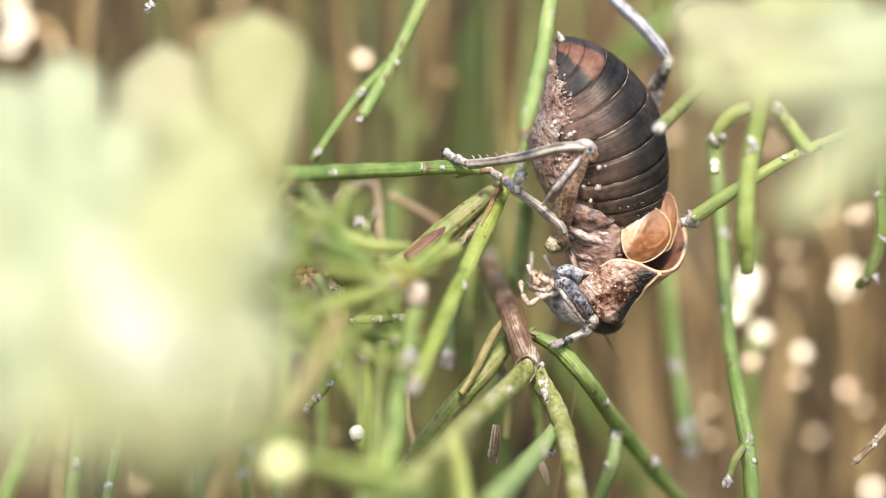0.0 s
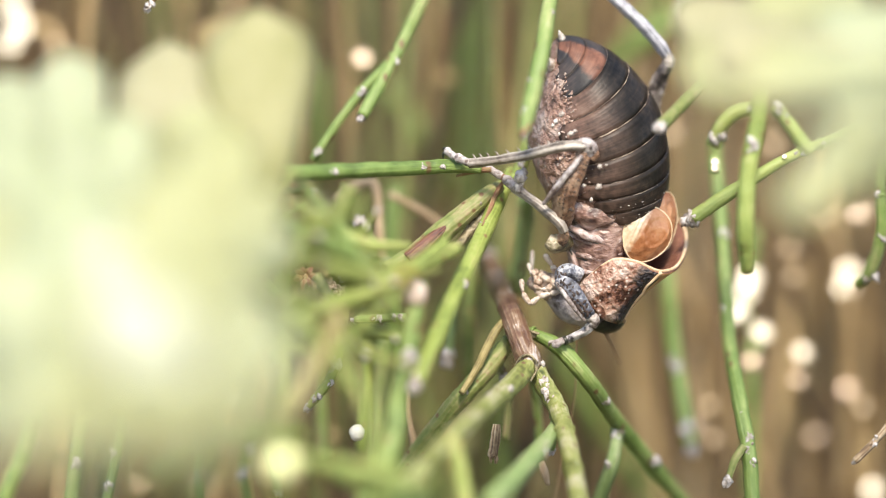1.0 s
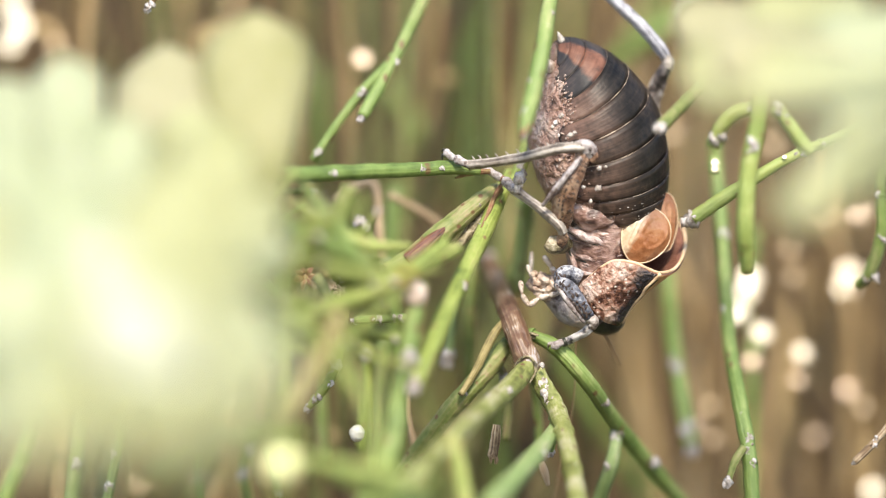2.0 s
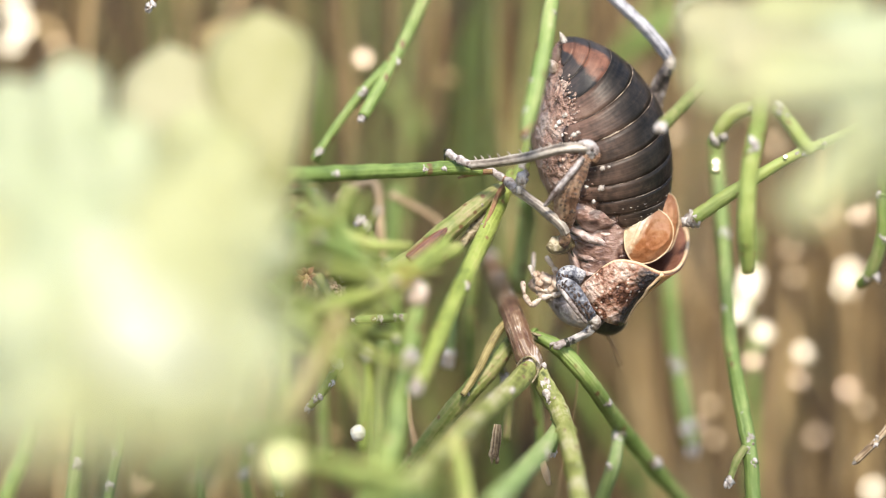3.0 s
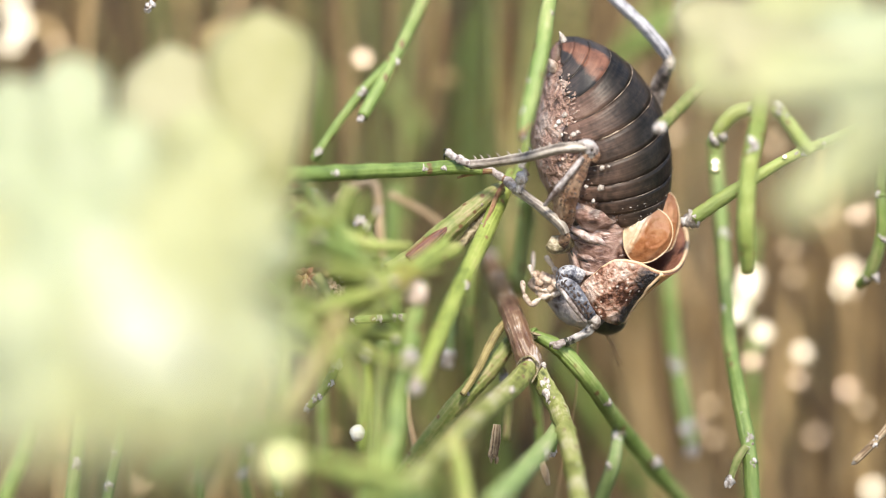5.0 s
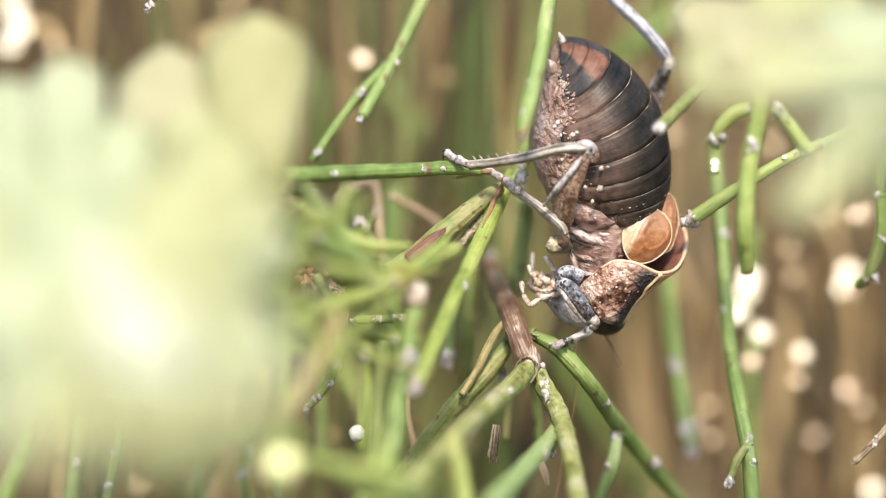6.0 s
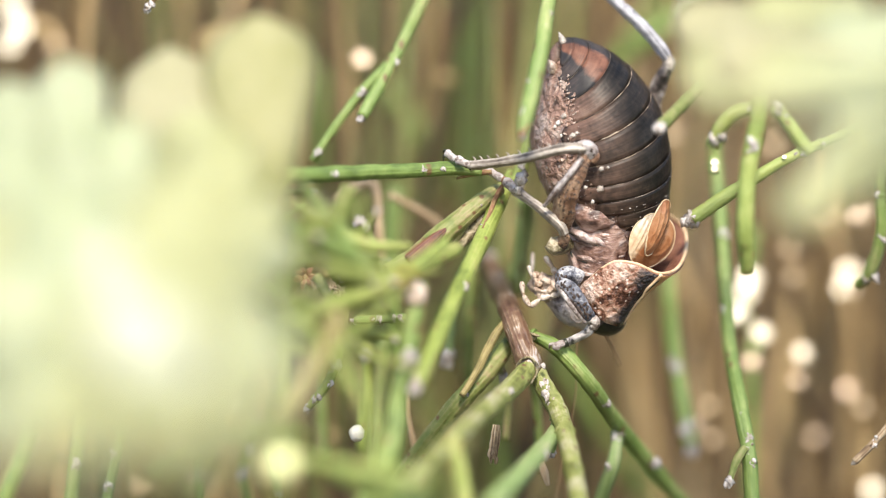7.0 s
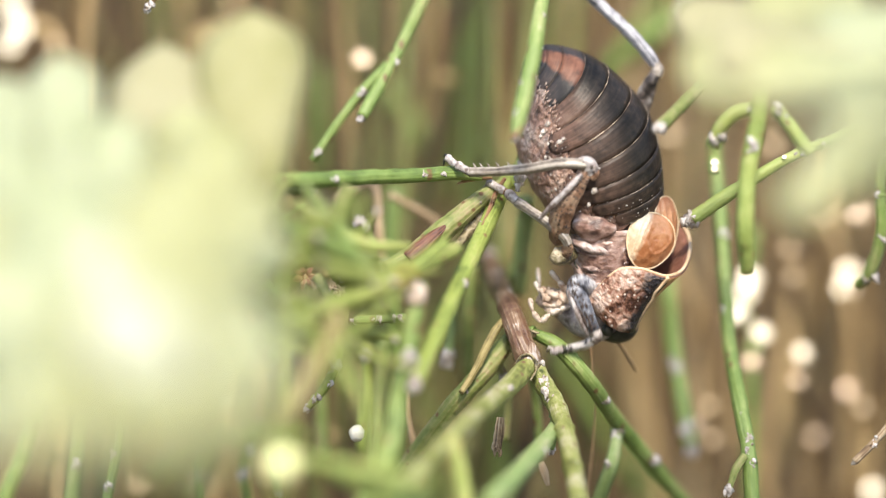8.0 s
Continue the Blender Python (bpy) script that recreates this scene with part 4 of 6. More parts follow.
shoot(branch, [(5.67, -1.5, 6.23), (3.7, -2.5, 4.82), (0.34, -3, 2.01), (-2.73, -4, -0.61), (-5.77, -6, -2.05)], [0.65, 1.05, 1.3, 1.3, 0.7], STEM_OLIVE, [(0.3, 0.25, 0.3), (0.35, 0.2, 0.0)])
shoot(branch, [(0.9, -3.55, 2.75), (-0.4, -3.95, 1.5), (-1.9, -4.4, 0.15), (-3.6, -5.0, -1.2)], [0.2, 0.62, 0.98, 0.92], MAROON, (), ribs=6, name="bark_scar")
shoot(branch, [(4.26, -2, 3.7), (2.86, -2, 2.02), (0.89, -3, -0.5)], [0.4, 0.62, 0.3], COXA, (), ribs=6, name="lichen_bark")
shoot(branch, [(6.84, 1, 5.99), (8.56, 2, 10.83), (9.49, 5, 14.92)], [0.7, 0.75, 0.7], STEM_LIGHT, [(0.1, 0.5, 0.4), (0.25, 0.4, 0.0)])
Form().ball((7.5, -5.5, 6.94), 0.62, (0.9, 0.8, 1.2), 12, 0.5).ball((7.28, -5.2, 6.06), 0.4, (0.9, 0.8, 1.4), 10, 0.6).ball((7.89, -5.4, 7.5), 0.35, (1, 0.8, 1.1), 10, 0.6).make("bud", BUD, branch)
for x, size in (((9.77, -5.2, -11.35), 0.3), ((6.44, -11.5, -13.59), 0.4)):
    Form().ball(x, size * 0.75, (1, 0.35, 1.2), 10, 0.9, size * 9).make("lichen_knob", BUD, branch)
shoot(branch, [(6.1, -2.8, 6.88), (5.15, -2.6, 5.37), (4.58, -3.6, 3.85), (3.77, -5.6, 2.16)], [0.2, 0.3, 0.28, 0.1], RUST, (), ribs=5, name="dry_ridge")
Form().tube([(6.99, -5.6, -11.49), (7.67, -5.3, -10.67), (8.56, -5.2, -10.56), (9.11, -5.3, -11.28), (8.99, -5.8, -12.26), (8.51, -7.2, -12.98)], [0.06, 0.12, 0.14, 0.15, 0.13, 0.06], 10, 5, rough=1.2).make("leaf_scar", COXA, branch, "grey curved leaf scar")

PERCH = (2.57, -3.5, 7.87)
perch = thing("broom_shoot", PERCH, "level green shoot held by the hind foot", "shoot")
shoot(perch, [(3.68, -3.5, 7.7), (0.89, -4, 8.08), (-2.17, -5.5, 7.88), (-7.38, -8.5, 7.6), (-12.23, -11.5, 7.31), (-17.75, -15.5, 6.96)], [0.45, 0.8, 0.85, 0.9, 0.92, 0.92], STEM, [(0.4, 0.45, 0.0), (0.3, 0.3, 0.2), (0.75, 0.45, 0.1)])
shoot(perch, [(4.69, -3.5, 7.76), (3.13, -3.3, 7.65), (1.23, -3.5, 7.09)], [0.3, 0.35, 0.12], RUST, (), 5, name="bract")

FRONT = (10.21, -9.5, 24.21)
front_stem = thing("broom_shoot", FRONT, "upright green shoot crossing before the abdomen", "shoot")
shoot(front_stem, [(10.84, -7, 27.7), (10.44, -9, 24.24), (9.59, -12, 19.13), (8.68, -14, 14.98), (8.1, -15.5, 12.6), (7.75, -16.5, 11.0)], [0.85, 0.85, 0.9, 0.92, 0.85, 0.5], STEM, [(0.55, 0.28, -0.35), (0.26, 0.28, 0.3), (0.31, 0.22, 0.1), (0.75, 0.32, -0.4)], tip=0.5)
shoot(front_stem, [(8.3, -16.2, 11.9), (7.6, -16.8, 11.0), (7.25, -16.6, 10.8)], [0.25, 0.3, 0.2], RUST, (), 5, name="bract")


# ---- shoots of the shrub round the cricket ----
def broom(points, radius, mat, buds=(), tip=0.0, label="green grooved broom shoot with pale scale buds", ribs=9, sides=20):
    ob = thing("broom_shoot", points[0], label, "shoot", "broom shoots")
    shoot(ob, points, radius, mat, buds, ribs, sides, tip)
    return ob


broom([(-1.26, 5.5, 26.96), (-3.66, 5, 21.78), (-5.36, 4, 18.76), (-8.77, 3.5, 15.14), (-13.19, 3, 8.87)], [0.76, 0.76, 0.7, 0.56, 0.52], STEM, [(0.5, 0.4, 0.6), (0.72, 0.4, 0.1), (0.97, 0.35, 0.0)])
broom([(-4.17, 4.6, 20.73), (-6.24, 2.5, 16.63), (-8.14, 0.75, 13.16)], [0.3, 0.74, 0.7], STEM, (), 0.55)
broom([(28.19, 15, 11.57), (28.37, 15, 8.28), (28.78, 12, 1.22), (29, 6, -9.11), (29.72, 0.75, -15.76), (30.37, -1.5, -20.16), (30.7, -2.25, -25.72)], [0.8, 0.85, 0.85, 0.85, 0.9, 0.9, 0.9], STEM, [(0.33, 0.5, 0.2), (0.45, 0.3, -0.3), (0.83, 0.3, -0.2), (0.7, 0.3, 0.0), (0.79, 0.5, 0.1), (0.87, 0.35, 0.2)])
side_twig = broom([(29.81, -2.25, -19.55), (28.88, -2.62, -20.93), (28.18, -3, -22.87)], [0.5, 0.5, 0.35], STEM_OLIVE, (), 0.65)
broom([(31.0, -14, 21.73), (30.56, -14, 15.77), (30.13, -14, 11.98), (29.32, -14, 7.64), (28.94, -14, 2.22), (29.2, -13, -0.3), (29.3, -12, -2.1)], [0.9, 0.9, 0.95, 1.0, 1.0, 0.95, 0.8], STEM_SUNLIT, [(0.42, 0.6, 0.0)])
broom([(30.33, -13, 13.53), (28.08, -12.5, 13.00), (26.81, -12, 11.77), (26.13, -11, 10.00)], [0.7, 0.8, 0.8, 0.8], STEM_SUNLIT, [(0.9, 0.7, 0.0), (0.05, 0.6, 0.0)])
broom([(31.80, -13.5, 13.62), (33.16, -13.5, 11.99), (34.40, -13.5, 10.26), (35.27, -13.5, 9.28)], [0.7, 0.75, 0.8, 0.7], STEM_SUNLIT, [(0.1, 0.6, 0.0)])
crossing = broom([(43.75, 0, 13.31), (39.64, -1.5, 11.29), (34.48, -2.62, 9.12), (28.88, -2.6, 5.77), (24.68, -2.6, 2.97)], [0.55, 0.58, 0.62, 0.8, 0.85], STEM_SUNLIT, [(0.45, 0.55, 0.1), (0.36, 0.2, 0.2)], 1.0)
broom([(29.37, 0, 20.92), (26.73, -3, 17.5), (23.76, -8, 14.5), (20.87, -13, 11.68)], [0.6, 0.65, 0.72, 0.72], STEM_OLIVE, [(0.3, 0.45, 0.2)], 0.75)
broom([(43.93, 1.5, 9.68), (43.71, 1.5, 6.28), (44.02, 2.25, 1.76), (43.16, 4.5, -2.23), (42.07, 6, -3.67)], [0.7, 0.65, 0.7, 0.8, 0.6], STEM, [(0.55, 0.4, 0.2), (0.3, 0.3, -0.3), (0.85, 0.7, 0.1)])
broom([(44.51, -3, -17), (42.83, -3, -18.95), (40.7, -3, -21.08)], [0.4, 0.42, 0.44], DEADWOOD, [(0.45, 0.25, -0.2), (0.62, 0.25, 0.3)], 0.3, "dead brown twig with pale buds")
broom([(23.77, 23.25, -2.34), (24.32, 22.5, -9.52), (25.12, 21, -15.45), (26.03, 19.5, -20.74)], [1.0, 1.05, 1.05, 1.0], STEM, [(0.5, 0.7, 0.0), (0.9, 0.7, -0.3)], 1.0)
broom([(-7.78, -15, -4.27), (-10.03, -12, -5.67), (-12.28, -10, -2.69)], 0.6, STEM_OLIVE)
broom([(-3.57, -4, -6.8), (-6.36, -3.5, -6.92), (-8.72, -3, -7.1)], [0.5, 0.5, 0.45], STEM, [(0.2, 0.45, 0.0), (0.5, 0.4, 0.0)], 0.4)
broom([(-10.79, -5, -2.17), (-10.26, -4, -3.29), (-11.41, -3, -6.65)], [0.6, 0.75, 0.75], STEM_OLIVE, [(0.4, 0.5, 0.3)])
broom([(-9.66, -1.5, -4.44), (-10.2, -2.25, -8.91), (-11.13, -3, -12.8), (-13.36, -3, -15.71)], [0.55, 0.66, 0.6, 0.4], STEM_LIGHT, [(0.55, 0.7, 0.0), (0.72, 0.3, 0.3), (0.9, 0.4, 0.0)], 0.5)
broom([(-7.05, 3, -1.08), (-7.35, 3.75, 0.91), (-8.49, 3.75, 2.91)], 0.6, STEM_OLIVE, [(0.95, 0.7, 0.0)])
broom([(-6.35, 12, -1.23), (-6.6, 12, 2.39), (-7.0, 12.5, 6.48), (-8.7, 13, 6.6), (-11.0, 13, 4.85)], [0.5, 0.5, 0.48, 0.52, 0.55], DRY, (), 0, "bent dry straw-coloured stalk", 0, 10)
broom([(0.94, 16.5, 1.24), (-1.41, 15.75, 3.3), (-5.5, 13.5, 5.62)], 0.45, DRY, (), 0, "leaning dry straw-coloured stalk among shoots", 0, 10)
broom([(-18.58, -34, 3.62), (-14.5, -34, 2.09), (-10.99, -32, 0.57), (-6.97, -28, -1.51)], [1.1, 1.1, 1.05, 0.9], STEM, [(0.6, 0.8, 0.0)])
broom([(-9.8, -28, -2.0), (-7.2, -25, -2.5), (-4.45, -21, -2.5), (1.41, -13, 0.05)], [0.95, 1.05, 1.0, 0.8], STEM_LIGHT, [(0.4, 0.9, 0.2)])
broom([(-18.81, -30, -8.73), (-13.69, -29, -6.69), (-8.55, -27, -4.64), (-4.41, -25, -2.83), (0.32, -21, 0.58)], [1.2, 1.2, 1.1, 0.95, 0.7], STEM_LIGHT, [(0.75, 0.55, 0.0)])
broom([(-8.81, -17, 5.96), (-9.88, -17, 2.2), (-7.76, -16, -1.56)], 1.05, STEM_OLIVE)
broom([(-22.08, -11, -6.5), (-19.02, -7, -8.24), (-15.79, -5, -5.78), (-17.46, -5, -3.28)], 0.55, STEM)
white_bud = broom([(-2.23, -21, -3.13), (-3.12, -22, -8.42), (-4.17, -23, -13.67), (-4.93, -25, -18.84), (-7.46, -29, -24.31)], [1.0, 1.05, 1.1, 1.2, 1.3], STEM, [(0.35, 0.8, 0.4)])
Form().ball((-2.59, -22, -4.18), 1.15, (1, 0.8, 1.1), 14, 0.25).make("bud", BLUSH, white_bud)
Form().ball((-3.22, -44, -2.47), 0.42, (1, 0.8, 1.2), 12, 0.3).make("petal", ORANGE, white_bud, "small orange petal")
broom([(-6.01, 9, -9.19), (-6.5, 10.5, -15.03), (-7.22, 12, -26.74)], [0.8, 0.8, 0.8], STEM)
broom([(0.92, 9, -4.57), (0.81, 9, -8.61), (0.46, 9, -11.04)], 0.55, STEM_BLUE, (), 1.0)
broom([(2.98, 13.5, -1.7), (2.81, 13.5, -6.96), (2.58, 15, -14.04)], 0.75, STEM_OLIVE)
broom([(-13.05, 12, -9.26), (-12.63, 13.5, -15.15), (-12.45, 15, -22.26)], 0.8, STEM)
broom([(5.44, 1.5, -11.27), (6.58, 2.25, -14.69), (6.31, 3, -19.27)], 0.5, STEM_OLIVE, [(0.3, 0.6, 0.0)])
broom([(-3.62, 1.5, -14.1), (-3.51, 1.5, -16.93), (-2.77, 1.5, -20.04)], [0.3, 0.36, 0.4], DRY, (), 0.4, "short dry straw-coloured stalk end", 0, 10)
broom([(8.87, 3, -12.45), (9.48, 4.5, -15.93), (9.8, 6, -20.58)], 0.55, STEM)
broom([(0.83, -29, -17.05), (1.6, -30, -20.62), (2.11, -31, -24.17)], [0.7, 0.85, 0.9], STEM_LIGHT)
broom([(-9.72, -40, -19.8), (-6.18, -42, -21.07), (-1.19, -44, -23.21)], [0.8, 1.2, 1.5], STEM)
broom([(-35.38, 2, -10.15), (-36.25, 2.25, -16.96), (-36.71, 2.25, -20.37), (-37.39, 2.25, -26.04)], [0.8, 0.8, 0.85, 0.9], STEM, [(0.75, 0.5, 0.1)])
broom([(-31.6, 1, -11.25), (-32.32, 0.75, -18.59), (-32.88, 0.75, -21.41), (-33.84, 0.75, -25.93)], [0.5, 0.55, 0.6, 0.6], STEM, [(0.55, 0.35, -0.3), (0.85, 0.45, -0.2)])
broom([(-24.85, 1.5, -12.4), (-24.57, 1.5, -20.32), (-24.46, 1.5, -23.16), (-24.29, 1.5, -25.99)], 0.5, STEM, [(0.3, 0.5, 0.0)])
broom([(-17.7, 0, -19.68), (-17.03, 0, -21.93), (-16.46, 0, -24.07)], 0.5, STEM_OLIVE, (), 0.55)
broom([(-41.37, 10, -13.85), (-43.17, 10.5, -20.83), (-44.33, 10.5, -23.73), (-45.49, 10.5, -27.21)], 1.0, STEM)
broom([(-28.02, -1.5, 27.01), (-28.63, -1.5, 25.04), (-29.31, -1.5, 23.97)], 0.35, STRAW, [(0.95, 0.4, 0.0)], 0.45, "dry twig tip with a pale bud")
broom([(8.47, 10.5, 5.28), (8.21, 12, 1.22), (7.84, 13.5, -4.62)], 0.9, STEM)
broom([(7.12, 15.75, -3.47), (8.28, 15, 0.06), (8.83, 13.5, 3.57)], 0.7, STEM)

broom([(-18.81, -30, 2.12), (-13.77, -27, 0.83), (-7.62, -22, -2.06)], [0.8, 0.9, 0.7], STEM_SUNLIT, [(0.5, 0.5, 0.1)])
broom([(-18.39, 14, 4.74), (-16.97, 15, -2.29), (-17.9, 16, -11.72)], 0.8, STEM, [(0.4, 0.5, 0.2)])
broom([(-5.03, 22, 6.64), (-5.62, 22, -2.33), (-4.75, 24, -11.97)], 0.9, STEM, [(0.5, 0.6, 0.0)])
broom([(-8.34, 10, -6.9), (-7.79, 11, -13.89), (-8.39, 12, -20.92)], 0.7, STEM_LIGHT, [(0.3, 0.5, 0.0)])
broom([(-24.79, -52, -19.73), (-20.59, -50, -17.43), (-16.42, -46, -16.42), (-12.15, -42, -16.39)], [0.6, 0.8, 0.8, 0.6], STEM_SUNLIT, [(0.5, 0.5, 0.1)])
broom([(-22.47, -44, -22.22), (-20.8, -43, -19.81), (-18.63, -42, -15.89)], [0.7, 0.75, 0.6], STEM_SUNLIT, [(0.4, 0.5, 0.1)])
broom([(-18.32, -20, -23.91), (-18.74, -20, -20.71), (-17.47, -21, -16.94)], [0.6, 0.6, 0.5], STEM_LIGHT, [(0.45, 0.5, 0.1), (0.75, 0.4, 0.1)])
broom([(-9.03, -38, -5.75), (-11.94, -41, -11.69), (-14.65, -44, -16.53)], [0.7, 0.8, 0.8], STEM_TAN)
broom([(-12.82, -50, -18.01), (-7.04, -48, -19.11), (-1.18, -46, -20.41)], [0.7, 0.75, 0.7], STEM_SUNLIT)
broom([(-9.85, -44, -8.36), (-7.1, -45, -12.78), (-5.85, -46, -17.65), (-5.61, -46, -23.56)], [0.45, 0.5, 0.55, 0.6], STEM_SUNLIT)
broom([(-18.3, -30, -4.08), (-13.81, -26, -5.6), (-9.21, -22, -5.51), (-4.5, -18, -3.16)], [0.6, 0.7, 0.7, 0.5], STEM_TAN, [(0.6, 0.5, 0.1)])


def tangle(count, left, right, low, high, near, far, seed, slope):
    """Fine short side shoots that cross one another in front of the shrub."""
    rng = random.Random(seed)
    for n in range(count):
        d = rng.uniform(near, far)
        c = Vector((rng.uniform(left, right), d, rng.uniform(low, high)))
        a = rng.choice((slope, slope, -0.45, 0.9)) + rng.gauss(0, 0.25)
        h = rng.uniform(3.5, 7.5)
        w = Vector((math.cos(a), rng.uniform(-0.5, 0.5), math.sin(a))) * h
        side = Vector((-math.sin(a), 0, math.cos(a))) * rng.gauss(0, 1.0)
        radius = rng.uniform(0.4, 0.75)
        if -16.0 < c.x < -8.0 and -7.0 < c.z < -1.0:
            continue
        broom([tuple(c - w), tuple(c + side), tuple(c + w)], [radius * 0.7, radius * 1.05, radius * 0.4], rng.choice((STEM_LIGHT, STEM_SUNLIT, STEM_SUNLIT, STEM_LIGHT, STEM, STEM_SUNLIT, STEM_LIGHT)), [(rng.uniform(0.2, 0.8), 0.35, 0.1)] if n % 2 else (), 0.4 if n % 3 == 0 else 0, "fine green side shoot with pale buds", 7, 12)


tangle(15, -20.0, -6.5, -8.5, 3.5, -34, -10, 5, 0.35)
tangle(10, -22.0, -15.0, -12.0, 3.0, -58, -36, 21, 0.2)
tangle(10, -15.5, -6.5, -9.5, 4.0, -40, -18, 33, 0.1)
tangle(14, -18.0, -6.0, -9.0, 2.5, -38, -19, 47, -0.35)


def dried_flower(centre, size, mat, label):
    """A crumpled dry flower head of curled petals round a lumpy heart."""
    c = Vector(centre)
    ob = thing("dried_flower", centre, label, "flower", "dried flowers")
    rng = random.Random(int(abs(centre[0]) * 10))
    Form().ball(centre, size * 0.5, (1, 0.8, 1), 12, 0.9).make("heart", mat, ob)
    for k in range(7):
        a = k * 0.9 + rng.uniform(-0.2, 0.2)
        w = Vector((math.cos(a), -0.3, math.sin(a))) * size
        Form().tube([tuple(c), tuple(c + w * 0.5 + Vector((0, -size * 0.3, 0))), tuple(c + w * rng.uniform(0.8, 1.2))], [size * 0.12, size * 0.3, size * 0.08], 10, 5, rough=0.6, flat=0.35).make("petal", mat, ob)
    return ob


dried_flower((-13.5, -6, -2.75), 1.15, RUST, "crumpled rust-brown dried flower among green shoots")
dried_flower((-12.5, -6, -3.5), 0.7, DEADWOOD, "small dark brown dried flower among green shoots")
dried_flower((-10.2, -5.5, -4.2), 0.75, COXA, "grey dried flower at the tip of a shoot")
dried_flower((-10.9, -5.5, -3.6), 0.55, DEADWOOD, "small dark dried flower beside a grey one")

# small dead pieces caught among the shoots
chip = Form().tube([(5.24, -4, -17.34), (5.13, -4, -18.62), (4.95, -4, -20.2), (4.9, -4, -20.7)], [0.34, 0.42, 0.46, 0.3], 14, 6, 5, 0.16, 0.4).ball((4.7, -4.1, -20.7), 0.3, (0.8, 1, 1.4), 8, 0.8).ball((5.2, -4.1, -20.85), 0.3, (0.8, 1, 1.4), 8, 0.8).ball((4.9, -4.35, -20.3), 0.26, (1, 0.6, 1.2), 8, 0.8).make("dead_twig_chip", DEADWOOD, origin=(5.13, -4, -17.34))
tagged(chip, "short dead straw-brown twig chip caught among shoots", "twig")
flake = Form().tube([(9.69, -2.25, -21.12), (10.09, -2.25, -22.24), (10.42, -2.25, -23.48)], [0.35, 0.42, 0.2], 10, 5, flat=0.4).make("dry_leaf_flake", DRY, origin=(9.69, -2.25, -21.12))
tagged(flake, "curled tan dry leaf flake", "leaf")
snail = Form().ball((-8.52, -2.25, -18.27), 0.78, (1, 1, 1.05), 16, 0.15).make("white_seed", PETAL, origin=(-8.52, -2.25, -18.27))
tagged(snail, "small round white seed on the dark litter", "seed")


# ---- stems behind, out of focus ----
def backdrop_stems():
    rng = random.Random(11)
    for n in range(330):
        y = 36 + 210 * rng.random() ** 1.4
        half = 44 * (1 + y / 360) + 14
        x = rng.uniform(-half, half)
        y = 64 + (y - 36) * 0.88 if x > 14 else y
        lean, bow = rng.gauss(0, 48) * (0.4 if y < 70 else 1.0), rng.gauss(0, 12)
        top = rng.uniform(40, 230)
        dry = rng.random() < (0.95 if x > 14 else 0.7 if x > -16 else 0.8)
        r = rng.uniform(0.5, 0.85) if not dry else rng.choice((0.25, 0.3, 0.4, 0.5, 0.7, 1.0)) * (0.75 if y < 110 else 1.0)
        # the shade inside the shrub comes from a darker straw colour
        straw = STRAW_SHADED if x > 14 and n % 2 else STRAW if n % 3 == 0 or y < 60 else STRAW_SHADED if y > 95 or -18 < x < 14 else STRAW_LIT
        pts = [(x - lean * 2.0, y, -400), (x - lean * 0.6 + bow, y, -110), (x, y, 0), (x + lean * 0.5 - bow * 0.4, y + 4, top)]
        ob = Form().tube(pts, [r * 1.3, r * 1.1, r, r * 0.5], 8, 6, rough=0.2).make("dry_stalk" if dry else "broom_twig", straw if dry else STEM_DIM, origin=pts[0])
        tagged(ob, "dry straw-coloured stalk in the shrub" if dry else "upright green broom twig in the shrub", "stalk" if dry else "twig", "dry stalks of the shrub" if dry else "green twigs of the shrub")
        if y < 80:
            for q in (rng.uniform(0.5, 0.6), rng.uniform(0.64, 0.74)):
                c, e = at(pts, q), at(pts, q + 0.01)
                w = (e - c).normalized() * 0.6
                Form().tube([tuple(c - w), tuple(c), tuple(c + w)], [r * 1.02, r * 1.3, r * 1.02], 8, 2).make("node_ring", straw if dry else STEM_DIM, ob)
        for k in range(rng.randint(1, 2) if not dry else rng.choice((0, 0, 1))):
            c = at(pts, rng.uniform(0.52, 0.78))
            size, pale = rng.uniform(0.4, 0.8), rng.random() > 0.5
            near = y < 110
            Form().ball((c.x, c.y - r, c.z), size * (0.55 if near else 1.0), (0.9, 0.8, 1.2), 8, 0.5).make("bud", (straw if dry else STEM_DIM) if near else CREAM if pale else BUD, ob)


backdrop_stems()
for pts in ([(4.62, 74, 32.69), (4.49, 74, 19.78), (3.96, 76, 1.43)], [(-6.87, 62, 19.23), (-0.93, 62, 10.97), (5.05, 64, 1.39)], [(27.34, 70, 32.39), (21.95, 70, 23.64), (16.64, 72, 16.31)], [(-14.94, 66, 21.42), (-13.94, 66, 12.08), (-11.66, 68, 1.41)], [(15.57, 80, 33.15), (14.88, 80, 26.25), (13.91, 82, 9.76)], [(4.06, 58, 30.18), (4.32, 58, 21.01), (5.0, 60, 7.3)], [(1.87, 66, 30.76), (2.4, 66, 19.41), (1.61, 68, 7.44)], [(29.6, 50, 28.32), (24.46, 50, 24.79), (19.1, 52, 21.03)]):
    green = Form().tube([*pts, tuple(Vector(pts[2]) * 6 - Vector(pts[1]) * 5)], [0.8, 1.0, 1.1, 1.2], 8, 6, rough=0.2).make("broom_twig", STEM, origin=pts[0])
    tagged(green, "green broom twig leaning behind the cricket", "twig", "green twigs of the shrub")
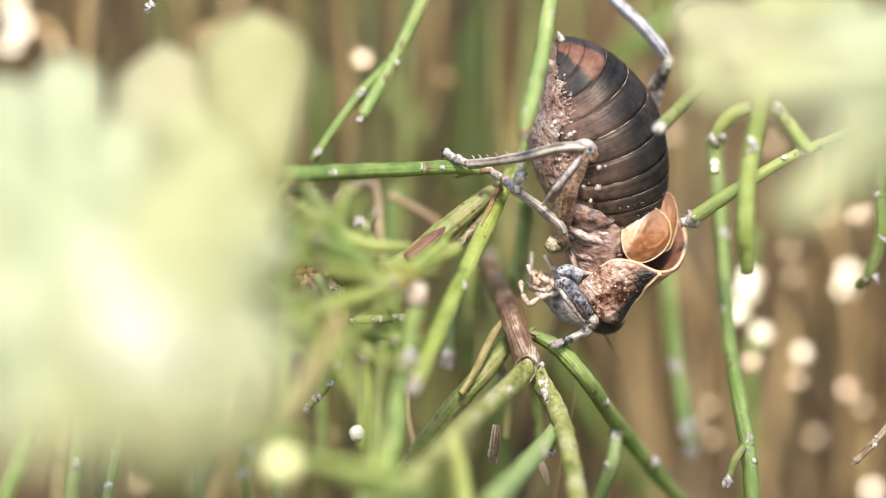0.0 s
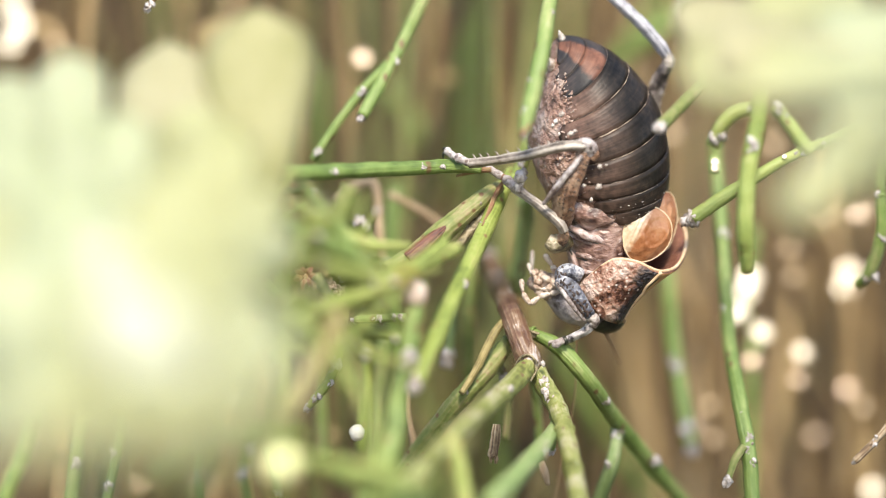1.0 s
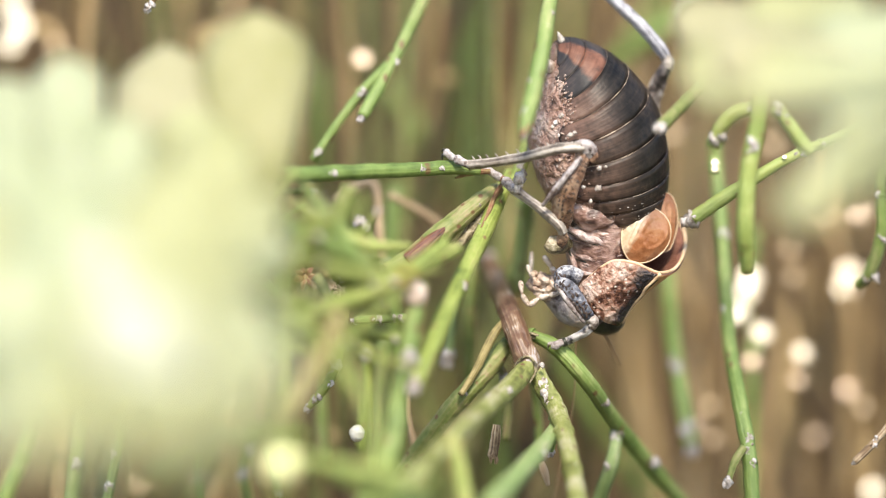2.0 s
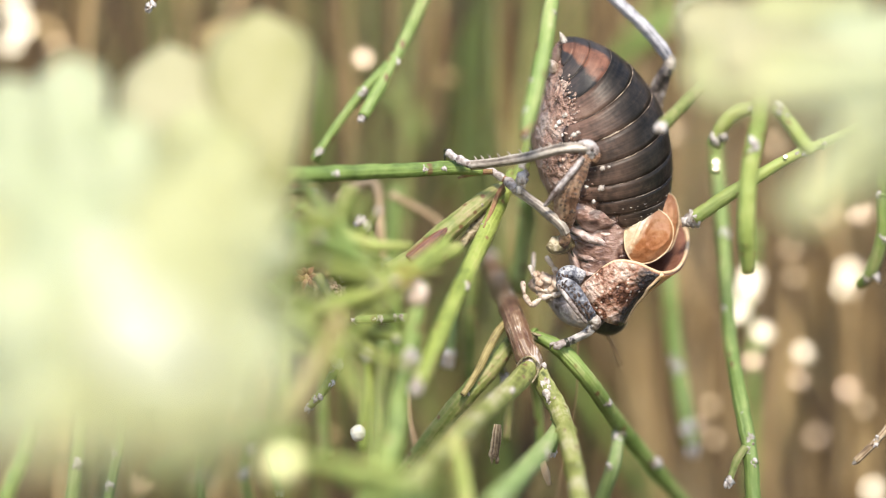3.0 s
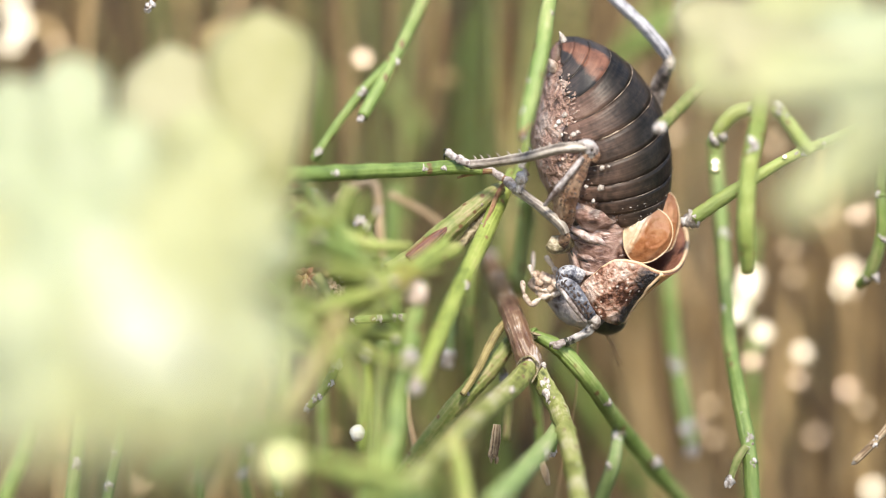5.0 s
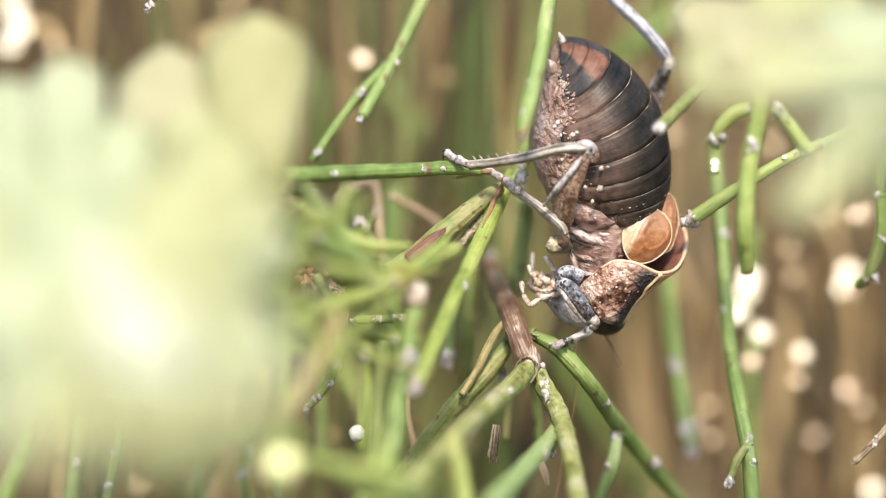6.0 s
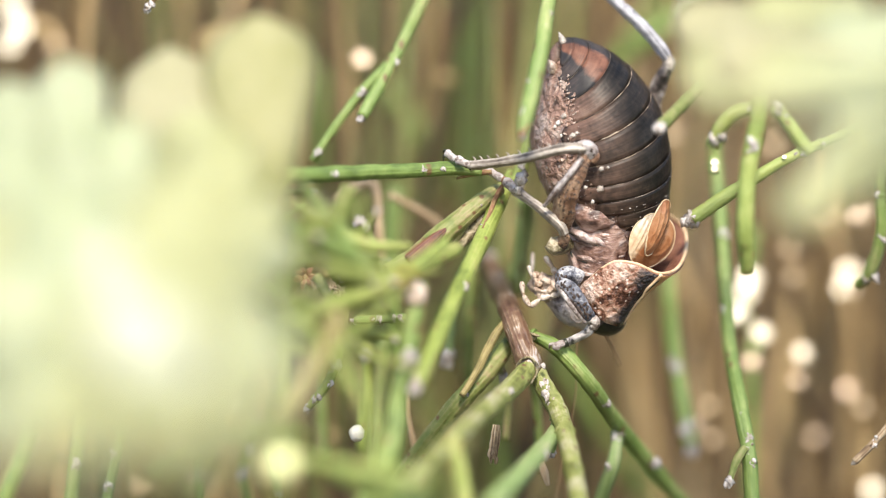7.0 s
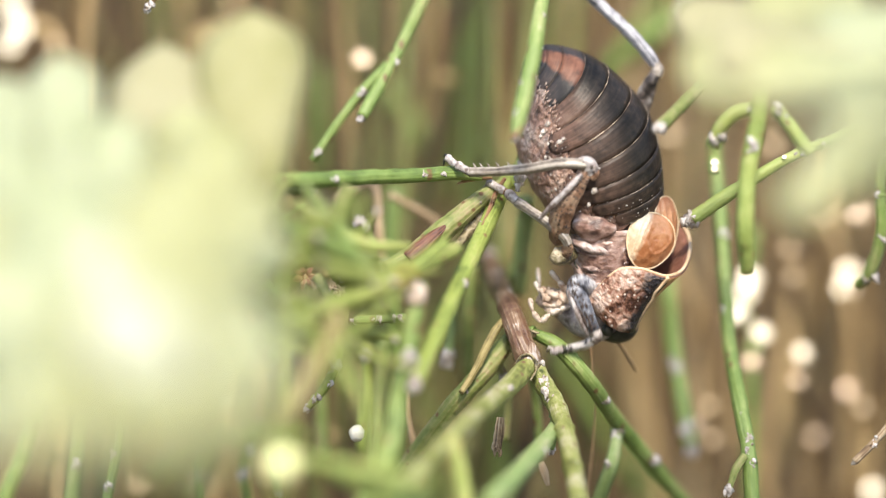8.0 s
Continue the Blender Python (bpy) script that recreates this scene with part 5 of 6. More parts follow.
for pts in ([(15.22, 70, -8.01), (20.03, 72, -19.55), (24.88, 74, -32.56)], [(22.21, 62, -10.51), (24.19, 62, -21.08), (26.17, 62, -31.66)], [(27.42, 66, -1.93), (33.43, 66, -17.28), (39.28, 68, -32.11)], [(41.48, 70, -8.01), (39.46, 70, -20.14), (36.94, 72, -32.41)], [(48.35, 90, -2.75), (52.1, 92, -18.33), (55.3, 95, -34.13)], [(49.34, 80, 11.09), (46.58, 80, -0.62), (42.64, 82, -13.78)], [(48.94, 60, -6.51), (51.7, 60, -14.41), (56.57, 62, -25.05)], [(-15.61, 85, 27.95), (-10.04, 85, 13.31), (-5.89, 88, -1.33)], [(8.27, 95, 29.29), (4.7, 95, 12.9), (3.3, 98, -5.67)]):
    # the left ones carry the shade as darker straw
    shade, thick = (STRAW_SHADED, 1.0) if pts[0][0] < 10 else (STRAW, 1.4)
    bent = Form().tube([tuple(Vector(pts[0]) * 1.5 - Vector(pts[1]) * 0.5), *pts, tuple(Vector(pts[2]) * 8 - Vector(pts[1]) * 7)], [0.35 * thick, 0.45 * thick, 0.5 * thick, 0.55 * thick, 0.6 * thick], 8, 6, rough=0.2).make("dry_stalk", shade, origin=pts[0])
    tagged(bent, "pale dry stalk leaning across the shrub", "stalk", "dry stalks of the shrub")


def budded(points, radius, mat, buds, label):
    """A stalk behind the cricket; the pale balls along it stand in for sun glints."""
    ob = thing("budded_stalk", points[0], label, "stalk", "budded stalks")
    stalk = Form().tube(points, radius, 10, 6, rough=0.2).make("stalk", mat, ob)
    for place, size, ball_mat, long in buds:
        Form().ball(place, size, (0.9, 0.9, long), 14, 0.25).make("flower_bud", ball_mat, stalk)
    return ob


# Half way between sun and lens: a disc facing here mirrors the sun.
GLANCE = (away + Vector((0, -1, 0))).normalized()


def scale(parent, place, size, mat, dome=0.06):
    """An added glossy rounded disc, turned to mirror the sun into the lens as a glint."""
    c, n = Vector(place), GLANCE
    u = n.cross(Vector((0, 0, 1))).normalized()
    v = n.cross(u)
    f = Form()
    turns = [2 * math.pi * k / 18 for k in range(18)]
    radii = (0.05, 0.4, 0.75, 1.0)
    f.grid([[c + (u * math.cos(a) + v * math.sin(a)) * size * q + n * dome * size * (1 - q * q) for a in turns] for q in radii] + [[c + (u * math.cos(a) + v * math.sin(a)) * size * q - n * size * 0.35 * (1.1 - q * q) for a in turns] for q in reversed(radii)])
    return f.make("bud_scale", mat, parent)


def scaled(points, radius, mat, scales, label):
    """An added stalk behind the cricket that carries glossy sun glint discs along it."""
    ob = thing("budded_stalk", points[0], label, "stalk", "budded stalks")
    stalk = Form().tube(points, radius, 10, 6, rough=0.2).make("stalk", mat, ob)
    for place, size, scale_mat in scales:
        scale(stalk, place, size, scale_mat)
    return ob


# Stalks and discs added where bright blurred sun glints belong.
scaled([(34.4, 39, 2.5), (33.72, 38.8, -3.99), (32.9, 36.8, -6.95), (34.6, 40.4, -9.77), (33.81, 35, -12.28), (33.7, 36, -28.3)], 0.6, STEM, [((33.9, 37.6, -3.2), 1.15, GLOSS_PALE), ((33.5, 37.4, -4.7), 1.1, GLOSS_PALE), ((32.4, 35.6, -6.95), 0.95, GLOSS_PALE), ((35.2, 38.6, -9.3), 1.0, GLOSS_PALE), ((34.2, 38, -11.0), 0.6, GLOSS), ((33.81, 34, -12.28), 0.75, GLOSS)], "added green stalk with bright white sun glints")
scaled([(45.4, 61, 12.0), (45.25, 60.9, 3.68), (45.53, 46.9, -3.43), (45.3, 44.9, -15.75), (46.9, 44.8, -17.78), (48.3, 46.9, -27.15), (48.6, 48, -34.0)], 0.5, STRAW, [((46.8, 46, 4.3), 1.0, GLOSS), ((44.4, 60, 4.2), 0.7, GLOSS_DULL), ((45.7, 46, -2.6), 1.1, GLOSS_PALE), ((45.3, 46, -4.3), 1.1, GLOSS_PALE), ((45.3, 44, -15.75), 0.85, GLOSS), ((47.01, 44, -17.78), 0.6, GLOSS_DULL), ((48.39, 46, -27.15), 1.0, GLOSS_PALE)], "added dry stalk with large cream sun glints")
scaled([(37.6, 50.9, 20.0), (37.63, 50.9, 11.94), (39.04, 46.8, 0.06), (39.17, 44.8, -3.1), (40.04, 42.8, -11.58), (39.34, 40.8, -14.47), (42.4, 52.8, -21.23), (44.0, 56, -36.0)], 0.45, STRAW, [((37.63, 50, 11.94), 0.8, GLOSS_DULL), ((39.04, 46, 0.06), 0.6, GLOSS_DULL), ((39.17, 44, -3.1), 0.55, GLOSS_DULL), ((40.04, 42, -11.58), 0.8, GLOSS_PALE), ((39.34, 40, -14.47), 0.62, GLOSS), ((42.52, 52, -21.23), 0.75, GLOSS)], "added dry stalk with pink and cream sun glints")
scaled([(-8.95, 33.2, 29.7), (-8.83, 32.8, 20.73), (-7.7, 36, 2.53)], 0.45, STRAW, [((-8.83, 32, 20.73), 0.85, GLOSS)], "added dry stalk with a single cream sun glint")
scaled([(26.2, 51, 30.0), (26.07, 50.8, 24.46), (25.87, 52.8, 13.29), (26.3, 54, -6.0)], 0.45, STRAW, [((25.87, 52, 13.29), 0.85, GLOSS_DULL), ((26.07, 50, 24.46), 0.6, GLOSS_DULL)], "added dry stalk with a pinkish sun glint")
scaled([(-50.0, 51, 36.0), (-48.42, 50.9, 26.39), (-44.05, 50.9, 23.18), (-43.0, 54, 2.0)], 0.6, STRAW, [((-48.9, 50, 27.5), 1.3, GLOSS_PALE), ((-48.2, 50, 25.2), 1.3, GLOSS_PALE), ((-49.4, 50, 23.4), 1.2, GLOSS_PALE), ((-44.05, 50, 23.18), 0.8, GLOSS_DULL)], "added dry stalk with large white sun glints")
scaled([(29.4, 43, -6.0), (29.65, 42.8, -17.44), (30.09, 42.8, -21.22), (30.6, 44, -34.0)], 0.5, STRAW, [((29.65, 42, -17.44), 0.55, GLOSS_DULL), ((30.09, 42, -21.22), 0.6, GLOSS_DULL), ((28.1, 41, -19.7), 0.5, GLOSS)], "added dry stalk with dull sun glints")
scaled([(-33.6, 45, -12.0), (-34.1, 44.8, -26.19), (-34.3, 46, -36.0)], 0.5, STRAW, [((-34.1, 44, -26.19), 0.6, GLOSS_DULL)], "added dry stalk with a pinkish sun glint")
scaled([(26.2, -11.4, 8.9), (26.2, -11.8, 7.3)], 0.45, STEM, [((26.2, -12.5, 8.35), 0.36, GLOSS_PALE), ((26.2, -12.5, 7.75), 0.32, GLOSS_PALE)], "short green stub with a white bud made as a sun glint")
budded([(5, 60, 32.95), (4.87, 60, 27.03), (4.4, 66, 9.41)], 0.9, STEM, [((4.74, 60, 27.82), 1.3, LEAF, 1.0)], "added green stem with a pale ball for a sun glint")
budded([(27, 40, 30.13), (26.94, 40, 27), (26.95, 42, 23.99)], 0.5, STRAW, [((26.94, 40, 26.87), 0.65, PETAL, 1.2)], "added dry stalk with a white ball for a sun glint")
scaled([(-13.3, -61, -12.0), (-13.49, -61, -17.69), (-13.9, -60, -28.0)], 0.4, STEM_LIGHT, [((-13.49, -62, -17.69), 1.35, GLOSS_LIME)], "green stalk with a round lime bud made as a sun glint")
scaled([(-14.3, -38, 2.0), (-14.07, -37.2, -3.88), (-13.87, -37.2, -11.3), (-14.5, -38, -26.0)], 0.4, STEM_LIGHT, [((-14.07, -38, -3.88), 0.6, GLOSS_LIME)], "green stalk with a small lime bud made as a sun glint")


# A sun glint added on the crossing shoot.
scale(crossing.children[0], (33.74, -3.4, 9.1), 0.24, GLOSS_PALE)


# ---- leafy sprigs close to the lens ----
def leaf(parent, base, tip, width, mat, cup=0.12):
    """An obovate leaf, round at the tip, narrow at the base, slightly cupped."""
    b, t = Vector(base), Vector(tip)
    u = t - b
    long = u.length
    u.normalize()
    v = u.cross(Vector((0, 1, 0))).normalized()
    v = Vector((v.x, 0.6 * v.z, v.z)).normalized()
    n = v.cross(u)
    rows = []
    for i in range(17):
        s = 1 - (1 - i / 16) ** 1.5
        cut = max(0.3, 1 - width / (2 * long * math.hypot(u.x, u.z)))
        w = width / 2 * (0.3 + 0.7 * min(1.0, (s / cut)) ** 0.8) * math.sqrt(max(0.0, 1 - max(0.0, (s - cut) / (1 - cut)) ** 3.2) + 0.004)
        rows.append([b + u * (long * s) + v * (w * k) + n * (cup * width * (k * k + 0.5 * math.sin(s * 3))) for k in (-1, -0.66, -0.33, 0, 0.33, 0.66, 1)])
    return Form().sheet(rows, 0.25).make("leaf", mat, parent)


SPRIG = (-23.65, -110, -7.01)
sprig = thing("leafy_sprig", SPRIG, "sunlit pale green leafy sprig close to the lens", "plant")
Form().tube([(-27.78, -115, -40.63), (-26.31, -95, -19.05), (-26.68, -78, -7.91), (-25.51, -66, 0.97)], [1.1, 1.0, 0.9, 0.5], 12, 6).make("stem", LEAF_GREEN, sprig)
leaf(sprig, (-16.68, -54, 0.05), (-16.84, -38, 21.43), 9.9, LEAF_OLIVE)
leaf(sprig, (-19.62, -38, 5.6), (-20.67, -35, 20.61), 4.37, LEAF_TAN)
leaf(sprig, (-23.4, -58, 2.0), (-25.1, -37, 18.5), 9.4, LEAF_BUFF)
leaf(sprig, (-27.84, -38, 2.07), (-28.5, -35, 13.6), 2.4, LEAF_TAN)
leaf(sprig, (-29.5, -68, 0.05), (-33.2, -48, 16.9), 6.6, LEAF_GREEN)
leaf(sprig, (-33.28, -70.5, 0.05), (-38.6, -48.4, 15), 5.6, LEAF_GREEN)
leaf(sprig, (-19.21, -70.7, -3.58), (-20.06, -49.1, 11.25), 7.83, LEAF)
leaf(sprig, (-24.42, -73.4, -3.55), (-27.26, -54.1, 9.15), 8.29, LEAF)
leaf(sprig, (-24.22, -90.6, -6.71), (-19.72, -76.4, 6.26), 9.51, LEAF)
leaf(sprig, (-25.01, -95.6, -7.41), (-31.32, -79.9, 6.19), 9.51, LEAF_GREEN)
leaf(sprig, (-23.73, -100.5, -8.09), (-17.22, -81, 0.04), 8.21, LEAF)
leaf(sprig, (-24.23, -103.9, -7.98), (-15.9, -95.6, -6.17), 8.65, LEAF)
leaf(sprig, (-26.06, -93.3, -7.48), (-34.71, -91, -1.64), 9.94, LEAF_GREEN)
leaf(sprig, (-25.46, -95.2, -6.59), (-33.77, -95.1, -9.09), 9.08, LEAF)
leaf(sprig, (-24.17, -100.2, -7.28), (-24.58, -104.4, -10.85), 9.94, LEAF)
leaf(sprig, (-23.44, -103.7, -7.19), (-17.23, -106.5, -11.08), 8.21, LEAF_GREEN)
leaf(sprig, (-20.25, -101.9, -10.47), (-14.1, -112, -12.39), 4.11, LEAF)
leaf(sprig, (-22.21, -99.3, -8.12), (-17.03, -106.6, -13.14), 5.19, LEAF)
leaf(sprig, (-26.75, -102.8, -8.02), (-29.08, -80.4, 1.8), 11.24, LEAF)
leaf(sprig, (-22.53, -90.6, -6.71), (-24.43, -80.9, 3.54), 10.81, LEAF)
leaf(sprig, (-26.11, -97, -8.2), (-29.13, -113.3, -10.86), 8.65, LEAF_GREEN)
leaf(sprig, (-21.57, -100.5, -8.09), (-15.89, -100.4, -10.53), 5.19, LEAF_GREEN)
leaf(sprig, (-20.06, -98, -4.88), (-14.01, -91.9, -4.16), 5.19, LEAF_GREEN)
leaf(sprig, (-24.26, -94.7, -8.27), (-20.2, -113.9, -12.37), 6.92, LEAF)
leaf(sprig, (-28.04, -98.2, -8.16), (-26.55, -104.7, -12.83), 7.78, LEAF_GREEN)
leaf(sprig, (-20.27, -101.6, -8.05), (-14.9, -95.6, -7.41), 3.89, LEAF)
leaf(sprig, (-29.57, -99.2, -4.86), (-29.53, -113.2, -13.18), 7.35, LEAF_GREEN)
leaf(sprig, (-19.39, -84.1, -1.69), (-13.56, -88.4, 0.47), 3.89, LEAF_GREEN)
leaf(sprig, (-21.32, -103.8, -10.39), (-15.99, -105.9, -12.77), 4.75, LEAF)
leaf(sprig, (-23.2, -77.3, 0.93), (-17.1, -75.6, 6.73), 6.48, LEAF)
leaf(sprig, (-21.19, -62, 0.98), (-22.3, -46, 12.6), 6.5, LEAF)
leaf(sprig, (-26.89, -66, -0.87), (-27.57, -56, 11.47), 5.64, LEAF_GREEN)
leaf(sprig, (-18.2, -104, -6.37), (-27.64, -86, 0.04), 4.65, LEAF_GLARE)
leaf(sprig, (-25.22, -106, -8.71), (-26.52, -116, -12.57), 5.97, LEAF)
leaf(sprig, (-20.84, -106, -8.71), (-20.41, -116, -12.38), 5.97, LEAF_GREEN)
leaf(sprig, (-17.47, -103, -10.02), (-16.08, -112, -13.75), 5.21, LEAF)
leaf(sprig, (-16.84, -98, -10.22), (-14.09, -104, -12.99), 4.1, LEAF_GREEN)
leaf(sprig, (-29.83, -104, -7.98), (-30.98, -117, -13.28), 6.76, LEAF_GREEN)
leaf(sprig, (-17.18, -113, -7.7), (-25.82, -100, -4.23), 7.62, LEAF_GLARE)
leaf(sprig, (-17.52, -108, -4.7), (-23.96, -98, -1.19), 6.92, LEAF)
leaf(sprig, (-14.78, -111, -5.81), (-13.91, -116, -11.43), 3.4, LEAF)
leaf(sprig, (-13.1, -108, -4.7), (-12.46, -113, -10.02), 3.0, LEAF_GREEN)
leaf(sprig, (-18.93, -84, -6.87), (-14.09, -81, -6.29), 3.48, LEAF_GREEN)
leaf(sprig, (-17.48, -80, -1.71), (-12.92, -74, -0.18), 3.53, LEAF_GREEN)
leaf(sprig, (-20.01, -96, -12.36), (-16.2, -104, -15.6), 4.13, LEAF_GREEN)
leaf(sprig, (-20, -74, -8.02), (-14.44, -78, -10.56), 3.63, LEAF_GREEN)
leaf(sprig, (-23.4, -80, -8.7), (-16.8, -86, -14.8), 4.6, LEAF)
leaf(sprig, (-27.0, -82, -8.0), (-25.4, -88, -14.4), 5.0, LEAF)
leaf(sprig, (-29.5, -84, -7.0), (-32.4, -91, -14.2), 5.4, LEAF_GREEN)
leaf(sprig, (-17.8, -112, -1.5), (-13.4, -108, 0.8), 4.0, LEAF)
leaf(sprig, (-18.0, -114, -4.5), (-13.8, -110, -3.6), 4.0, LEAF)
leaf(sprig, (-26.0, -114, -8.0), (-26.5, -119, -12.9), 6.0, LEAF)
leaf(sprig, (-20.5, -114, -8.5), (-19.8, -119, -13.2), 5.5, LEAF)
leaf(sprig, (-17.0, -112, -9.8), (-15.0, -116, -13.6), 3.5, LEAF)
leaf(sprig, (-30.0, -80, -1.0), (-37.5, -66, 9.5), 7.0, LEAF_GREEN)
leaf(sprig, (-30.0, -84, -4.0), (-38.5, -76, 3.0), 8.0, LEAF)
leaf(sprig, (-30.0, -86, -8.0), (-38.5, -84, -5.0), 8.0, LEAF_GREEN)
leaf(sprig, (-29.5, -84, -9.0), (-37.5, -88, -12.5), 7.0, LEAF)
leaf(sprig, (-19.0, -72, 0.5), (-13.6, -64, 4.2), 4.4, LEAF)
leaf(sprig, (-17.6, -66, -1.5), (-12.6, -58, 0.6), 3.2, LEAF_GREEN)
leaf(sprig, (-17.8, -92, -2.48), (-14.39, -104, -9.98), 4.6, LEAF)
leaf(sprig, (-15.3, -84, -2.55), (-12.75, -94, -8.71), 3.4, LEAF_GREEN)
leaf(sprig, (-21.74, -100, -8.1), (-19.19, -112, -13.94), 5, LEAF_GREEN)

# A sun glint added among the leaves.
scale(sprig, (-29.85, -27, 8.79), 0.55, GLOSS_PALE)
for place, size, mat in (((-18.24, -40, -13.88), 0.6, PETAL), ((-36.28, -40, -15.39), 0.4, PETAL), ((-15.53, -36, -9.08), 0.8, LEAF_TAN)):
    Form().ball(place, size, (1, 0.8, 1.1), 14, 0.2).make("bud", mat, sprig)

SPRIG_R = (36.46, -88, 14.95)
sprig_r = thing("leafy_sprig", SPRIG_R, "sunlit pale green leaves hanging in close to the lens", "plant")
Form().tube([(54.18, -50, 35.98), (44.86, -54, 21.13), (40.22, -60, 16.02), (38.23, -68, 9.19)], [1.0, 0.9, 0.8, 0.5], 12, 6).make("stem", LEAF_GREEN, sprig_r)
leaf(sprig_r, (42.29, -65.2, 8.82), (31.55, -70.6, 9.34), 5.13, LEAF)
leaf(sprig_r, (42.68, -62.5, 13.09), (31.88, -58.9, 13.25), 5.13, LEAF)
leaf(sprig_r, (40.86, -62.2, 15.0), (19.9, -57.7, 15.5), 7.4, LEAF)
leaf(sprig_r, (42.17, -52.6, 17.4), (22.6, -59.2, 16.9), 6.91, LEAF_BUFF)
leaf(sprig_r, (40.61, -57.1, 16.18), (30.41, -54.7, 15.35), 5.69, LEAF)
leaf(sprig_r, (42.8, -55, 20.11), (31.46, -53.8, 18.27), 5.69, LEAF_GREEN)
leaf(sprig_r, (38.62, -68.5, 11), (26.57, -80, 3.03), 3.92, LEAF)
leaf(sprig_r, (39.58, -61.3, 11.27), (29.87, -73.6, 6.32), 4.39, LEAF_GREEN)
leaf(sprig_r, (39.44, -65.8, 9.72), (32.72, -68.2, 5.07), 3.17, LEAF)
leaf(sprig_r, (32.47, -44, 21.08), (20.35, -40, 20.2), 5.6, LEAF_BUFF)
leaf(sprig_r, (36.69, -46, 21.93), (26.69, -42, 20.87), 5.0, LEAF)
leaf(sprig_r, (36.07, -124, 14.82), (22.75, -128, 10.57), 5.54, LEAF_GREEN)
leaf(sprig_r, (36.99, -118, 9.13), (27.92, -121, 6.77), 4.55, LEAF)


# Two sun glints added on the hanging leaves.
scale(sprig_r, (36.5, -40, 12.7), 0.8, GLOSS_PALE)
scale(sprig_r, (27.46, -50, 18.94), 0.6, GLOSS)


# ---- what moves ----
def swing(p, q, p2, q2):
    """The rigid turn about the line of sight that takes p to q and turns p2 towards q2 (millimetres)."""
    a, b = Vector(p2) - Vector(p), Vector(q2) - Vector(q)
    angle = math.atan2(b.z, b.x) - math.atan2(a.z, a.x)
    m0, m1 = (Vector(p) + Vector(p2)) / 2, (Vector(q) + Vector(q2)) / 2
    return Matrix.Translation(AIM + m1 * MM) @ Matrix.Rotation(-angle, 4, "Y") @ Matrix.Translation(-(AIM + m0 * MM))


def slide(right, up):
    return Matrix.Translation(Vector((right, 0, up)) * MM)


def motions():
    drift = [(0.0, (0.000, -0.000)), (0.5, (0.000, 0.045)), (1.0, (0.056, 0.045)), (1.5, (-0.034, -0.000)), (3.0, (0.101, -0.113)), (3.5, (0.226, -0.085)), (4.0, (0.113, -0.073)), (4.5, (0.141, -0.073)), (6.0, (0.085, -0.085)), (7.0, (0.113, -0.130)), (7.6, (0.113, -0.113))]
    home = Matrix.Translation(AIM + Vector(CRICKET) * MM)
    turned = swing((11.16, 0, 0.45), (11.78, 0, -1.01), (21.48, 0, -2.42), (22.16, 0, -2.76))
    part_turn = [(7.8, 0.16), (7.9, 0.45), (8.0, 1.0)]
    track = [(t, slide(*s)) for t, s in drift]
    rest = slide(*(0.113, -0.113))

    def blend(a, b, k):
        qa, qb = a.to_quaternion(), b.to_quaternion()
        return Matrix.LocRotScale(a.translation.lerp(b.translation, k), qa.slerp(qb, k), None)

    body = track + [(t, blend(rest, turned, k)) for t, k in part_turn]
    walk(bug, [(t, m @ home) for t, m in body])

    def hold(part, goal, early=()):
        """A limb or the abdomen, which goes its own way at the end while the body turns."""
        rows = []
        for t, m in body:
            if t < 7.7:
                mine = m
            else:
                k = dict(part_turn)[t]
                mine = blend(rest, goal, k)
            for t0, extra in early:
                if t >= t0 and t < 7.7:
                    mine = m @ extra
            rows.append((t, (m @ home).inverted() @ mine @ home))
        walk(part, rows)

    hold(hind_leg, swing((0.68, 0, 9.08), (0.85, 0, 8.46), (13.93, 0, 9.92), (14.04, 0, 8.18)))
    hold(far_leg, slide(*(-1.128, -0.789)))
    hold(mid_leg, swing((7.61, 0, 7.1), (7.72, 0, 6.15), (11.05, 0, 0.51), (11.73, 0, -0.96)))
    hold(fore_leg, swing((11.73, 0, -9.3), (11.84, 0, -9.42), (12.18, 0, -2.76), (13.31, 0, -4.34)))
    bent = swing((16.69, 0, 2.31), (16.75, 0, 2.31), (11.73, 0, 21.09), (12.01, 0, 21.14))
    hold(abdomen, swing((10.94, 0, 12.8), (9.42, 0, 12.23), (16.69, 0, 2.88), (17.03, 0, 2.42)), [(2.9, bent)])

    def wing_turn(centre, axis, angle, push=(0, 0, 0)):
        c = Vector(centre) * MM - Vector(CRICKET) * MM
        return Matrix.Translation(c + Vector(push) * MM) @ Matrix.Rotation(radians(angle), 4, Vector(axis).normalized()) @ Matrix.Translation(-c)

    still = Matrix.Identity(4)
    # the near cover only dips; the far one swings across in front of it
    for wing, centre, axis, angle, lean, push in ((near_wing, (19.37, -2.5, 0.06), (0.6, 0.1, 0.8), 14, 2, (0.25, 0.2, -0.3)), (far_wing, (21.8, -1.2, 2.64), (0.1, 0.1, 1.0), 24, 18, (-1.1, -3.0, -0.35))):
        def opened(k):
            return wing_turn(centre, (0, 1, 0), lean * k, tuple(v * k for v in push)) @ wing_turn(centre, axis, angle * k)
